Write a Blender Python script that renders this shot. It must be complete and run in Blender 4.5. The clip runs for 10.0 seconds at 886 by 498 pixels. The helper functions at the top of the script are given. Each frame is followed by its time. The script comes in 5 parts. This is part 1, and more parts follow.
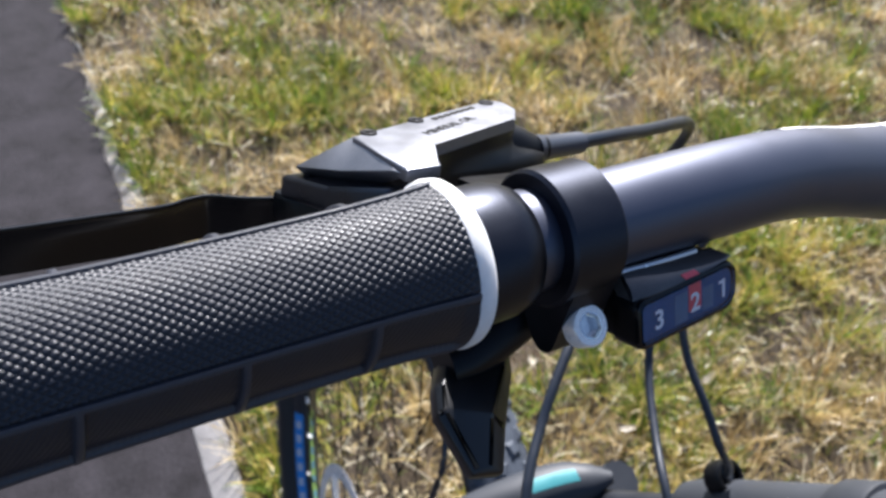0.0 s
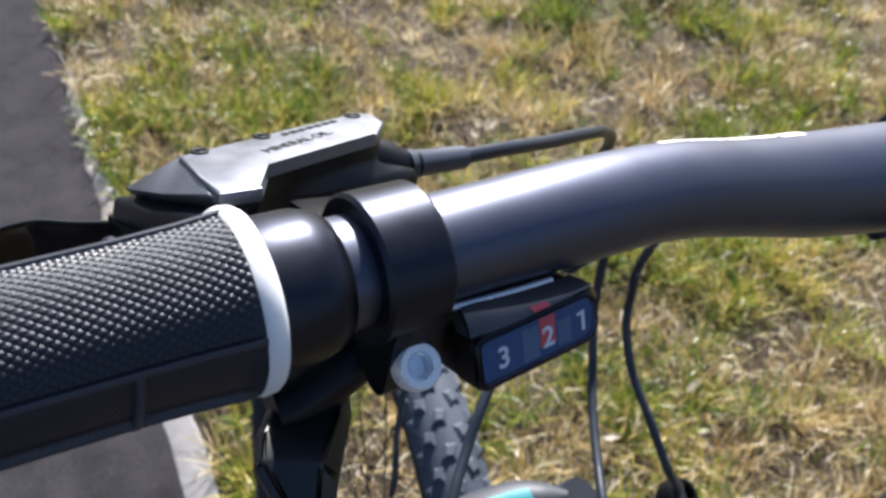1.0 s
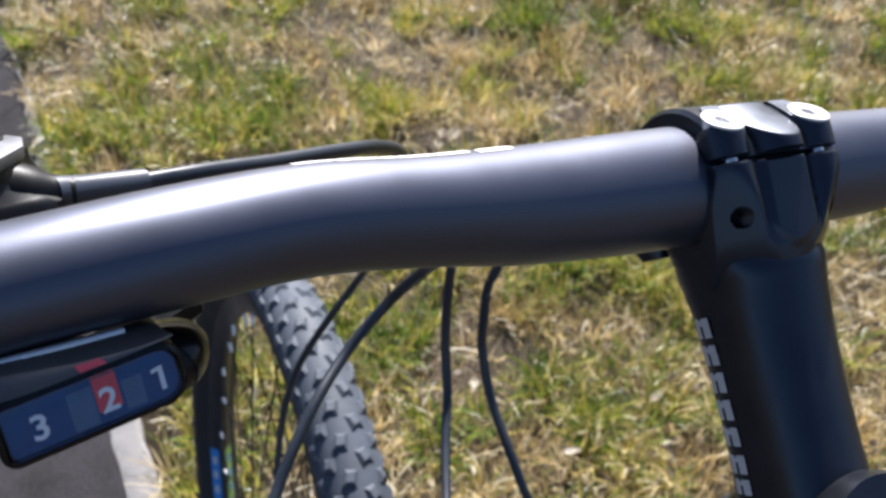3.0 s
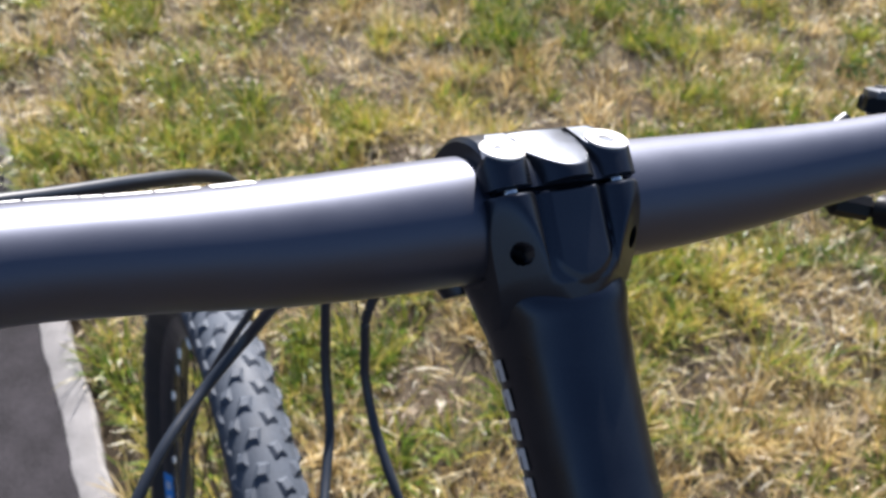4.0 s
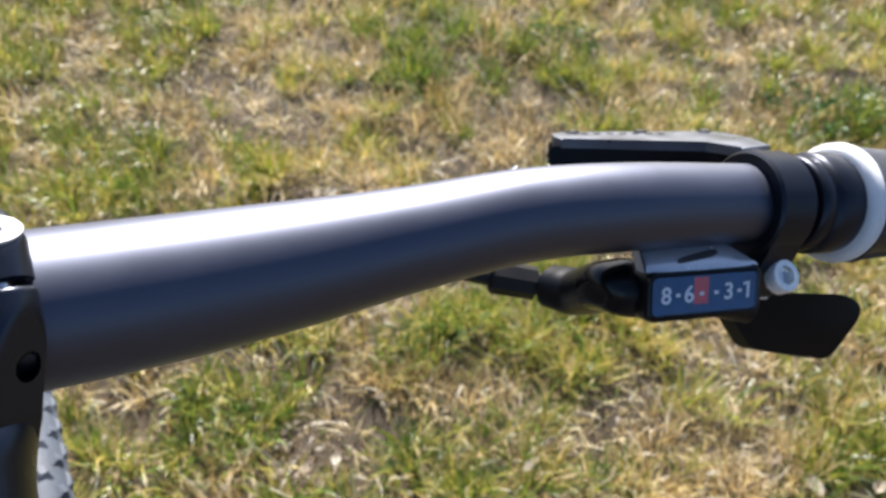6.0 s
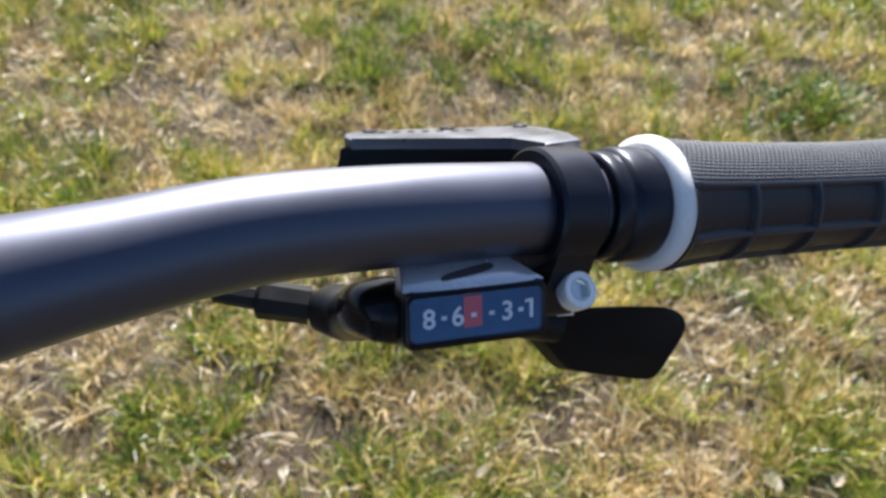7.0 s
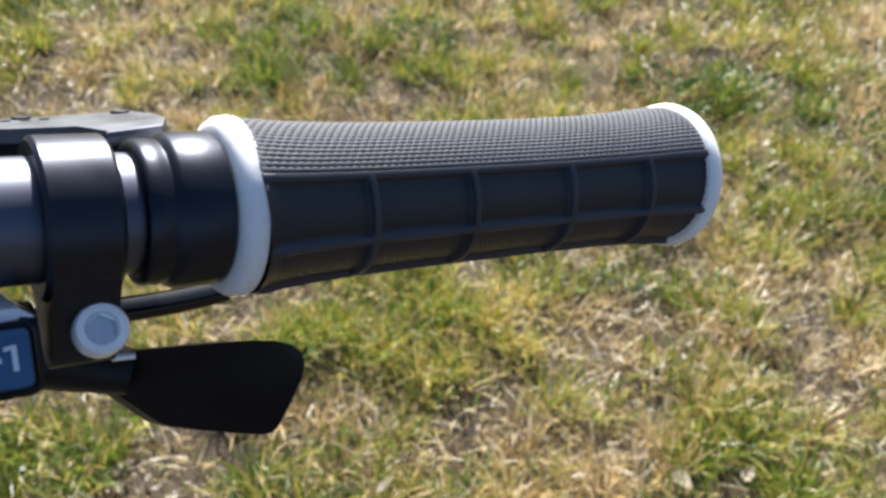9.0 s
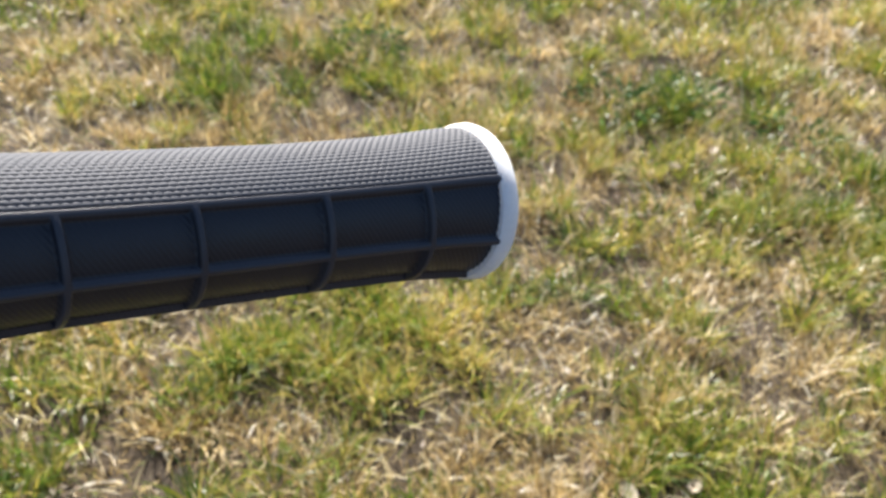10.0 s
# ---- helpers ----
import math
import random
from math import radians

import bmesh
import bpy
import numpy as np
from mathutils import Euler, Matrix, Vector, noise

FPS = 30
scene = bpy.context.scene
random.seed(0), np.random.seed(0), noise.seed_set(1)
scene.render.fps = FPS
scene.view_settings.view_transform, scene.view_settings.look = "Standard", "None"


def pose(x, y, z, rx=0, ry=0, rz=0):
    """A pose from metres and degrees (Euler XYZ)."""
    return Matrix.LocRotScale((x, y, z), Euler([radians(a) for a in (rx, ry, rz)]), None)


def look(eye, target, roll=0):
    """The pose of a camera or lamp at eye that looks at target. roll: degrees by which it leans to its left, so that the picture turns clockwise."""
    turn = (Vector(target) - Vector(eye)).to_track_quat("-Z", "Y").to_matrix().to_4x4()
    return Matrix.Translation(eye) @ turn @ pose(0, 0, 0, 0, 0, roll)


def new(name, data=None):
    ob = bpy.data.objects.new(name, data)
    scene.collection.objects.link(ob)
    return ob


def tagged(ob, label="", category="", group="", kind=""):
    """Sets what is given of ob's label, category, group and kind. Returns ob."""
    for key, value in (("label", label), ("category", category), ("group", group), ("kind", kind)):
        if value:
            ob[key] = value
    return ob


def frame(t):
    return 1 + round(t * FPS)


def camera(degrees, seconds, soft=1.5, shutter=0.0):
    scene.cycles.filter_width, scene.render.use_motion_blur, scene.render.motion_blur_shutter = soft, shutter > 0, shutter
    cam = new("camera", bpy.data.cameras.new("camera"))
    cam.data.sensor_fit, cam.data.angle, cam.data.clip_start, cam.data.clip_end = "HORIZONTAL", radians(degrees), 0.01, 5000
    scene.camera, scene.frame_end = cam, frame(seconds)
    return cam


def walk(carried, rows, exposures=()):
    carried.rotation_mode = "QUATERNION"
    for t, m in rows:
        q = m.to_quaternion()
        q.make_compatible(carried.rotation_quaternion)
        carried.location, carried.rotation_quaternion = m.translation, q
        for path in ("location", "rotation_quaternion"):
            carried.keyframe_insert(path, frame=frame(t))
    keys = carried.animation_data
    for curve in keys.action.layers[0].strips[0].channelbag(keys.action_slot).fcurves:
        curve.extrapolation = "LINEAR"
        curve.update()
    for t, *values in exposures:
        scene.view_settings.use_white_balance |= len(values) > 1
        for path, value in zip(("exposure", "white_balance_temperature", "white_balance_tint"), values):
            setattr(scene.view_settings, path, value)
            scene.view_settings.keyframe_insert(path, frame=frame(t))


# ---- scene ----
cam = camera(49.54, 10.0, soft=2.8)
cam.data.dof.use_dof = True
cam.data.dof.focus_distance = 0.215
cam.data.dof.aperture_fstop = 34.0
PATH = [
    (0, (-0.2912, -0.1335, 1.3595), (0.3791, 1.0739, -0.0872), 6.95),
    (0.5, (-0.2707, -0.1325, 1.3537), (0.4014, 1.0796, -0.0881), 6.68),
    (1, (-0.2503, -0.1318, 1.3508), (0.4193, 1.0834, -0.0896), 6.32),
    (1.5, (-0.2303, -0.1382, 1.3489), (0.4342, 1.0850, -0.0871), 5.76),
    (2, (-0.2111, -0.1403, 1.3458), (0.4520, 1.0859, -0.0883), 5.34),
    (2.5, (-0.1898, -0.1396, 1.3439), (0.4718, 1.0875, -0.0903), 5.06),
    (2.7, (-0.1810, -0.1399, 1.3419), (0.4828, 1.0852, -0.0929), 5.08),
    (3.8, (-0.1218, -0.1512, 1.3326), (0.5669, 1.1015, -0.0661), 4.11),
    (4, (-0.1088, -0.1520, 1.3338), (0.5725, 1.0967, -0.0721), 4.44),
    (4.5, (-0.0717, -0.1522, 1.3276), (0.6261, 1.1068, -0.0608), 4.45),
    (5, (-0.0430, -0.1534, 1.3244), (0.6817, 1.1101, -0.0462), 4.72),
    (5.5, (-0.0144, -0.1518, 1.3173), (0.7375, 1.1119, -0.0383), 4.89),
    (5.7, (-0.0005, -0.1495, 1.3121), (0.7600, 1.1132, -0.0397), 4.83),
    (6.8, (0.0754, -0.1524, 1.2894), (0.8721, 1.0953, -0.0555), 3.97),
    (7, (0.0854, -0.1526, 1.2869), (0.8912, 1.0882, -0.0590), 3.93),
    (7.5, (0.1059, -0.1524, 1.2787), (0.9385, 1.0716, -0.0662), 4.02),
    (8, (0.1255, -0.1536, 1.2701), (0.9847, 1.0541, -0.0727), 4.26),
    (8.5, (0.1543, -0.1543, 1.2629), (1.0328, 1.0391, -0.0802), 4.26),
    (9, (0.1795, -0.1569, 1.2531), (1.0851, 1.0242, -0.0828), 4.57),
    (9.5, (0.2086, -0.1599, 1.2491), (1.1386, 1.0089, -0.0810), 4.82),
    (10, (0.2297, -0.1648, 1.2443), (1.1925, 0.9914, -0.0733), 5.23),
]
walk(cam, [(t, look(eye, target, roll)) for t, eye, target, roll in PATH], [(0, 1.37, 5860, 13), (2.7, 1.36, 5950, 13), (4.2, 1.46, 6080, 13), (8.5, 1.52, 6050, 12), (9.5, 1.45, 6180, 12), (10, 1.57, 6280, 12)])

# ---- light ----
SUN_AZ, SUN_EL = 30.0, 37.0          # degrees: from +y towards +x, and above the horizon
world = bpy.data.worlds.new("world")
scene.world = world
world.use_nodes = True
wn = world.node_tree
sky = wn.nodes.new("ShaderNodeTexSky")
sky.sky_type = 'NISHITA'
sky.sun_disc = False
sky.dust_density = 2.0
sky.ozone_density = 3.0
sky.sun_elevation = radians(SUN_EL)
sky.sun_rotation = radians(SUN_AZ)
wn.links.new(sky.outputs[0], wn.nodes["Background"].inputs[0])
wn.nodes["Background"].inputs[1].default_value = 0.05
sun_data = bpy.data.lights.new("sun", 'SUN')
sun_data.energy, sun_data.angle, sun_data.color = 5.0, radians(0.5), (1.0, 0.93, 0.835)
sun = new("sun", sun_data)
sun_way = Vector((math.sin(radians(SUN_AZ)) * math.cos(radians(SUN_EL)), math.cos(radians(SUN_AZ)) * math.cos(radians(SUN_EL)), math.sin(radians(SUN_EL))))
sun.matrix_world = look(sun_way * 20, (0, 0, 0))
tagged(sun, kind="structure")


# ---- materials ----
def material(name, colour, rough=0.5, metal=0.0, spread=0.15, scale=40.0, fine=400.0, bump=0.0, rough_spread=0.08, coat=0.0, coords="Object", spec=0.5):
    """A surface with two scales of variation in colour, roughness and relief."""
    m = bpy.data.materials.new(name)
    m.use_nodes = True
    t = m.node_tree
    n, l = t.nodes, t.links
    b = n["Principled BSDF"]
    tc = n.new("ShaderNodeTexCoord")
    big, small = n.new("ShaderNodeTexNoise"), n.new("ShaderNodeTexNoise")
    big.inputs["Scale"].default_value, small.inputs["Scale"].default_value = scale, fine
    big.inputs["Detail"].default_value, small.inputs["Detail"].default_value = 4, 3
    l.new(tc.outputs[coords], big.inputs["Vector"])
    l.new(tc.outputs[coords], small.inputs["Vector"])
    add = n.new("ShaderNodeMath")
    add.operation = 'ADD'
    l.new(big.outputs["Fac"], add.inputs[0])
    l.new(small.outputs["Fac"], add.inputs[1])
    ramp = n.new("ShaderNodeMapRange")
    ramp.inputs["From Min"].default_value, ramp.inputs["From Max"].default_value = 0.6, 1.4
    ramp.inputs["To Min"].default_value, ramp.inputs["To Max"].default_value = 1 - spread, 1 + spread
    l.new(add.outputs[0], ramp.inputs["Value"])
    mul = n.new("ShaderNodeMix")
    mul.data_type, mul.blend_type = 'RGBA', 'MULTIPLY'
    mul.inputs["Factor"].default_value = 1.0
    mul.inputs[6].default_value = (*colour, 1)
    l.new(ramp.outputs[0], mul.inputs[7])
    l.new(mul.outputs[2], b.inputs["Base Color"])
    rr = n.new("ShaderNodeMapRange")
    rr.inputs["From Min"].default_value, rr.inputs["From Max"].default_value = 0.3, 0.7
    rr.inputs["To Min"].default_value, rr.inputs["To Max"].default_value = max(rough - rough_spread, 0.02), min(rough + rough_spread, 1)
    l.new(big.outputs["Fac"], rr.inputs["Value"])
    l.new(rr.outputs[0], b.inputs["Roughness"])
    b.inputs["Metallic"].default_value = metal
    b.inputs["Coat Weight"].default_value = coat
    b.inputs["Specular IOR Level"].default_value = spec
    b.inputs["Coat Roughness"].default_value = 0.12
    if bump:
        bp = n.new("ShaderNodeBump")
        bp.inputs["Strength"].default_value = 1.0
        bp.inputs["Distance"].default_value = bump
        l.new(small.outputs["Fac"], bp.inputs["Height"])
        l.new(bp.outputs[0], b.inputs["Normal"])
    return m


def ramp_material(name, stops, rough=0.6, through_light=0.0, bump=0.0, per="island", patch=0.0, gloss=0.35):
    """Colour by piece: a ramp over each piece's own random number, shifted a little by wide patches."""
    m = bpy.data.materials.new(name)
    m.use_nodes = True
    t = m.node_tree
    n, l = t.nodes, t.links
    b = n["Principled BSDF"]
    if per == "island":
        rnd = n.new("ShaderNodeNewGeometry").outputs["Random Per Island"]
    else:
        rnd = n.new("ShaderNodeObjectInfo").outputs["Random"]
    tc = n.new("ShaderNodeTexCoord")
    ns = n.new("ShaderNodeTexNoise")
    ns.inputs["Scale"].default_value = 2.2
    l.new(tc.outputs["Object"], ns.inputs["Vector"])
    mr = n.new("ShaderNodeMapRange")
    mr.inputs["From Min"].default_value, mr.inputs["From Max"].default_value = 0.3, 0.7
    mr.inputs["To Min"].default_value, mr.inputs["To Max"].default_value = -patch, patch
    l.new(ns.outputs["Fac"], mr.inputs["Value"])
    ad = n.new("ShaderNodeMath")
    ad.operation = 'ADD'
    l.new(rnd, ad.inputs[0])
    l.new(mr.outputs[0], ad.inputs[1])
    cr = n.new("ShaderNodeValToRGB")
    els = cr.color_ramp.elements
    while len(els) < len(stops):
        els.new(0.5)
    for e, (p, c) in zip(els, stops):
        e.position, e.color = p, (*c, 1)
    l.new(ad.outputs[0], cr.inputs["Fac"])
    l.new(cr.outputs["Color"], b.inputs["Base Color"])
    b.inputs["Roughness"].default_value = rough
    b.inputs["Specular IOR Level"].default_value = gloss
    if through_light:
        tr = n.new("ShaderNodeBsdfTranslucent")
        l.new(cr.outputs["Color"], tr.inputs["Color"])
        mx = n.new("ShaderNodeMixShader")
        mx.inputs[0].default_value = through_light
        l.new(b.outputs[0], mx.inputs[1])
        l.new(tr.outputs[0], mx.inputs[2])
        l.new(mx.outputs[0], n["Material Output"].inputs["Surface"])
    return m


BAR_PAINT = material("satin_grey_paint", (0.078, 0.086, 0.122), 0.46, 0.9, 0.06, 60, 2500, 0.00001, 0.05, coat=0.7)
BAR_PAINT.node_tree.nodes["Principled BSDF"].inputs["Coat Roughness"].default_value = 0.42
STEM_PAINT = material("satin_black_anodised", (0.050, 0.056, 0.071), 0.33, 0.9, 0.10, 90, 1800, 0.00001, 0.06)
GLARE_METAL = material("glare_face_metal", (0.105, 0.115, 0.138), 0.45, 0.9, 0.12, 120, 2200, 0.00001, 0.06)
ANODISED = material("black_anodised_ring", (0.034, 0.037, 0.048), 0.37, 0.9, 0.10, 90, 1800, 0.000008, 0.05)
BLACK_METAL = material("gloss_black_metal", (0.003, 0.0032, 0.004), 0.18, 0.0, 0.12, 90, 1500, 0.000005, 0.05, spec=0.36)
# pale plastic that paints the glare on the hoods
GLARE_PLASTIC = material("pale_glare_plastic", (0.70, 0.70, 0.72), 0.25, 0.6, 0.15, 80, 1600, 0.000005, 0.04)
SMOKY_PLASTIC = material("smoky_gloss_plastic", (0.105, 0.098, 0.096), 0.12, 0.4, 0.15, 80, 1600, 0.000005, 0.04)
GLOSSY_BLACK = material("glossy_black_plastic", (0.004, 0.0045, 0.006), 0.36, 0.0, 0.10, 90, 1400, 0.00001, spec=0.6)
BLACK_PLASTIC = material("black_plastic", (0.0035, 0.0037, 0.0045), 0.38, 0.0, 0.15, 80, 1600, 0.00002, 0.08, spec=0.28)
DARK_GREY_METAL = material("grey_satin_metal", (0.25, 0.258, 0.285), 0.42, 0.8, 0.14, 90, 1600, 0.00002, 0.08)
# darker copy of the cover metal, with the right cover's shading put into it
DIM_COVER = material("dim_cover_metal", (0.17, 0.182, 0.21), 0.34, 0.7, 0.14, 90, 1600, 0.00002, 0.08)
RUBBER = material("black_grip_rubber", (0.0105, 0.0128, 0.0205), 0.43, 0.0, 0.18, 60, 1200, 0.00003, 0.08, spec=0.5)
# lighter rubber for the ridges: the sky they catch is painted into the colour
RIDGE_RUBBER = material("ridge_sheen_rubber", (0.032, 0.036, 0.048), 0.45, 0.0, 0.15, 60, 1200, 0.00002, 0.06, spec=0.5)
# paler copy of the grip rubber, with the sky's sheen put into its colour
PALM_SHEEN = material("palm_sheen_rubber", (0.082, 0.087, 0.098), 0.62, 0.0, 0.25, 60, 1200, 0.00002, 0.06, spec=0.3)
BOOT_RUBBER = material("grey_hose_boot", (0.045, 0.052, 0.070), 0.36, 0.0, 0.12, 60, 900, 0.00001, 0.05, spec=0.7)
TYRE_RUBBER = material("dusty_tyre_rubber", (0.056, 0.068, 0.089), 0.7, 0.0, 0.3, 25, 500, 0.0002, 0.08)
SIDEWALL_RUBBER = material("black_tyre_sidewall", (0.013, 0.014, 0.017), 0.6, 0.0, 0.25, 25, 500, 0.0001, 0.08)
WHITE_RUBBER = material("white_rubber", (0.86, 0.86, 0.84), 0.5, 0.0, 0.06, 120, 900, 0.00003)
white_node = WHITE_RUBBER.node_tree.nodes["Principled BSDF"]
white_node.inputs["Subsurface Weight"].default_value = 0.6
white_node.inputs["Subsurface Radius"].default_value = (1.0, 0.95, 0.9)
white_node.inputs["Subsurface Scale"].default_value = 0.006
STEEL = material("zinc_plated_steel", (0.99, 0.955, 0.90), 0.30, 0.30, 0.08, 200, 2500, 0.00001, 0.1)
SOCKET_STEEL = material("dull_socket_steel", (0.82, 0.80, 0.77), 0.16, 1.0, 0.12, 200, 2500, 0.00001, 0.1)
DARK_HOLE = material("dark_bolt_hole", (0.008, 0.008, 0.009), 0.6, spec=0.2)
CABLE_SKIN = material("black_cable_housing", (0.016, 0.021, 0.031), 0.36, 0.0, 0.12, 60, 900, 0.00001, spec=0.6)
WHITE_INK = material("white_print", (0.95, 0.95, 0.96), 0.5, 0.0, 0.05, 300, 2500)
GREY_INK = material("silver_print", (0.62, 0.63, 0.65), 0.45, 0.2, 0.12, 300, 2500)
RED_PAINT = material("red_pointer", (0.80, 0.085, 0.11), 0.4, 0.0, 0.05, 200, 900)
DISPLAY_BACK = material("dark_blue_dial", (0.028, 0.105, 0.250), 0.4, 0.0, 0.15, 300, 2000, spec=0.1)
DIAL_PANEL = material("pale_blue_panel", (0.100, 0.185, 0.300), 0.4, 0.0, 0.15, 300, 2000, spec=0.1)
TEAL_PAINT = material("teal_decal", (0.06, 0.27, 0.29), 0.45, 0.0, 0.08, 100, 900)
BLUE_PAINT = material("blue_decal", (0.03, 0.25, 0.65), 0.4, 0.0, 0.08, 100, 900)
LIME_PAINT = material("lime_decal", (0.33, 0.55, 0.12), 0.4, 0.0, 0.08, 100, 900)
FRAME_PAINT = material("grey_frame_paint", (0.036, 0.040, 0.048), 0.55, 0.0, 0.08, 30, 900, 0.00001, spec=0.35)
RIM_METAL = material("black_rim", (0.022, 0.024, 0.03), 0.42, 0.2, 0.12, 50, 900, 0.00001)
ASPHALT = material("worn_asphalt", (0.030, 0.0275, 0.031), 0.9, 0.0, 0.75, 14, 420, 0.0016, 0.06, spec=0.15)
KERB_PAINT = material("weathered_pale_concrete", (0.245, 0.235, 0.230), 0.9, 0.0, 0.35, 25, 420, 0.0004, 0.06, spec=0.2)
SOIL = material("soil_and_thatch", (0.050, 0.035, 0.019), 0.95, 0.0, 0.55, 9, 160, 0.004, 0.03)
GREEN_BLADE = ramp_material("green_grass_blade", ((0.0, (0.055, 0.115, 0.012)), (0.4, (0.17, 0.265, 0.020)), (0.75, (0.43, 0.385, 0.060)), (1.0, (0.68, 0.52, 0.16))), 0.36, 0.4, patch=0.3, gloss=0.6)
DRY_BLADE = ramp_material("dry_grass_blade", ((0.0, (0.22, 0.142, 0.042)), (0.35, (0.49, 0.345, 0.125)), (0.7, (0.78, 0.60, 0.275)), (1.0, (0.98, 0.88, 0.66))), 0.40, 0.35, patch=0.2, gloss=0.6)
PALE_STRAW = ramp_material("pale_straw_blade", ((0.0, (0.60, 0.46, 0.18)), (0.5, (0.88, 0.76, 0.44)), (1.0, (0.98, 0.95, 0.82))), 0.4, 0.3, gloss=0.6)
LEAF_DRY = ramp_material("dead_leaf_skin", ((0.0, (0.34, 0.27, 0.19)), (0.5, (0.54, 0.47, 0.37)), (1.0, (0.74, 0.69, 0.60))), 0.6, 0.35, per="object")
FLAKE_SKIN = ramp_material("leaf_flake_skin", ((0.0, (0.20, 0.14, 0.09)), (0.4, (0.42, 0.34, 0.25)), (1.0, (0.74, 0.68, 0.60))), 0.6, 0.2)
WEED_LEAF = ramp_material("clover_leaf_skin", ((0.0, (0.035, 0.09, 0.02)), (0.6, (0.07, 0.15, 0.035)), (1.0, (0.12, 0.2, 0.05))), 0.45, 0.25)
glass = bpy.data.materials.new("clear_window")
glass.use_nodes = True
gb = glass.node_tree.nodes["Principled BSDF"]
gb.inputs["Transmission Weight"].default_value = 1.0
gb.inputs["Roughness"].default_value = 0.03
gb.inputs["IOR"].default_value = 1.30
gb.inputs["Base Color"].default_value = (0.93, 0.95, 1.0, 1)


# ---- mesh tools ----
def grid_bm(rows, closed=True, caps=True):
    """A skin over rows of points, each row a ring (closed) or a line."""
    bm = bmesh.new()
    vs = [[bm.verts.new(p) for p in row] for row in rows]
    k = len(rows[0])
    for a, b in zip(vs, vs[1:]):
        for j in range(k if closed else k - 1):
            j2 = (j + 1) % k
            bm.faces.new((a[j], a[j2], b[j2], b[j]))
    if caps and closed:
        bm.faces.new(vs[0][::-1])
        bm.faces.new(vs[-1])
    return bm


def frame_axes(way, up=(0, 0, 1)):
    way = Vector(way).normalized()
    up = Vector(up)
    if abs(way.dot(up.normalized())) > 0.98:
        up = Vector((0, 1, 0))
    a = up.cross(way).normalized()
    return way, a, way.cross(a)


def spline(points, n=12):
    """A smooth curve through the points (rows of any length)."""
    p = np.array(points, float)
    q = np.vstack([2 * p[0] - p[1], p, 2 * p[-1] - p[-2]])
    out = []
    for i in range(len(p) - 1):
        a, b, c, d = q[i:i + 4]
        for k in range(n):
            u = k / n
            out.append(0.5 * (2 * b + (c - a) * u + (2 * a - 5 * b + 4 * c - d) * u * u + (3 * b - a - 3 * c + d) * u ** 3))
    out.append(p[-1])
    return np.array(out)


def tube(points, radius, seg=20, up=(0, 0, 1), flat=1.0, turn=0.0, power=1.0, caps=True):
    """A round or oval bar swept along points. radius: one number or one for each point; flat: height over width."""
    pts = [Vector(p) for p in points]
    rad = [radius] * len(pts) if isinstance(radius, (int, float)) else list(radius)
    rows = []
    for i, p in enumerate(pts):
        way = (pts[min(i + 1, len(pts) - 1)] - pts[max(i - 1, 0)])
        _, a, b = frame_axes(way, up)
        ring = []
        for k in range(seg):
            t = 2 * math.pi * k / seg + turn
            c, s = math.cos(t), math.sin(t)
            c, s = math.copysign(abs(c) ** power, c), math.copysign(abs(s) ** power, s)
            ring.append(p + a * (rad[i] * c) + b * (rad[i] * flat * s))
        rows.append(ring)
    return grid_bm(rows, caps=caps)


def lathe(profile, origin, way, seg=40, up=(0, 0, 1), caps=True):
    """A turned body: profile of (distance along way, radius)."""
    o = Vector(origin)
    w, a, b = frame_axes(way, up)
    rows = [[o + w * d + a * (r * math.cos(2 * math.pi * k / seg)) + b * (r * math.sin(2 * math.pi * k / seg)) for k in range(seg)] for d, r in profile]
    return grid_bm(rows, caps=caps)


def ring_bm(profile, origin, way, seg=48, up=(0, 0, 1)):
    """A turned ring: a closed profile of (distance along way, radius)."""
    o = Vector(origin)
    w, a, b = frame_axes(way, up)
    rows = [[o + w * d + (a * math.cos(2 * math.pi * k / seg) + b * math.sin(2 * math.pi * k / seg)) * r for d, r in profile] for k in range(seg)]
    rows.append(rows[0])
    bm = grid_bm(rows, caps=False)
    bmesh.ops.remove_doubles(bm, verts=bm.verts, dist=1e-7)
    return bm


def prism(outline, way, bevel=0.0, seg=2):
    """A plate: an outline of points pushed along way, with rounded edges."""
    bm = bmesh.new()
    way = Vector(way)
    a = [bm.verts.new(Vector(p)) for p in outline]
    b = [bm.verts.new(Vector(p) + way) for p in outline]
    bm.faces.new(a[::-1])
    bm.faces.new(b)
    k = len(a)
    for j in range(k):
        bm.faces.new((a[j], a[(j + 1) % k], b[(j + 1) % k], b[j]))
    if bevel:
        bmesh.ops.bevel(bm, geom=list(bm.edges), offset=bevel, segments=seg, profile=0.6, affect='EDGES', clamp_overlap=True)
    return bm


def block(centre, axes, half, bevel=0.0, seg=2):
    c, (x, y, z) = Vector(centre), [Vector(a).normalized() for a in axes]
    out = [c + x * (half[0] * i) + y * (half[1] * j) - z * half[2] for i, j in ((-1, -1), (1, -1), (1, 1), (-1, 1))]
    return prism(out, z * (2 * half[2]), bevel, seg)


def joined(*bms):
    out = bmesh.new()
    for b in bms:
        me = bpy.data.meshes.new("tmp")
        b.to_mesh(me)
        b.free()
        out.from_mesh(me)
        bpy.data.meshes.remove(me)
    return out


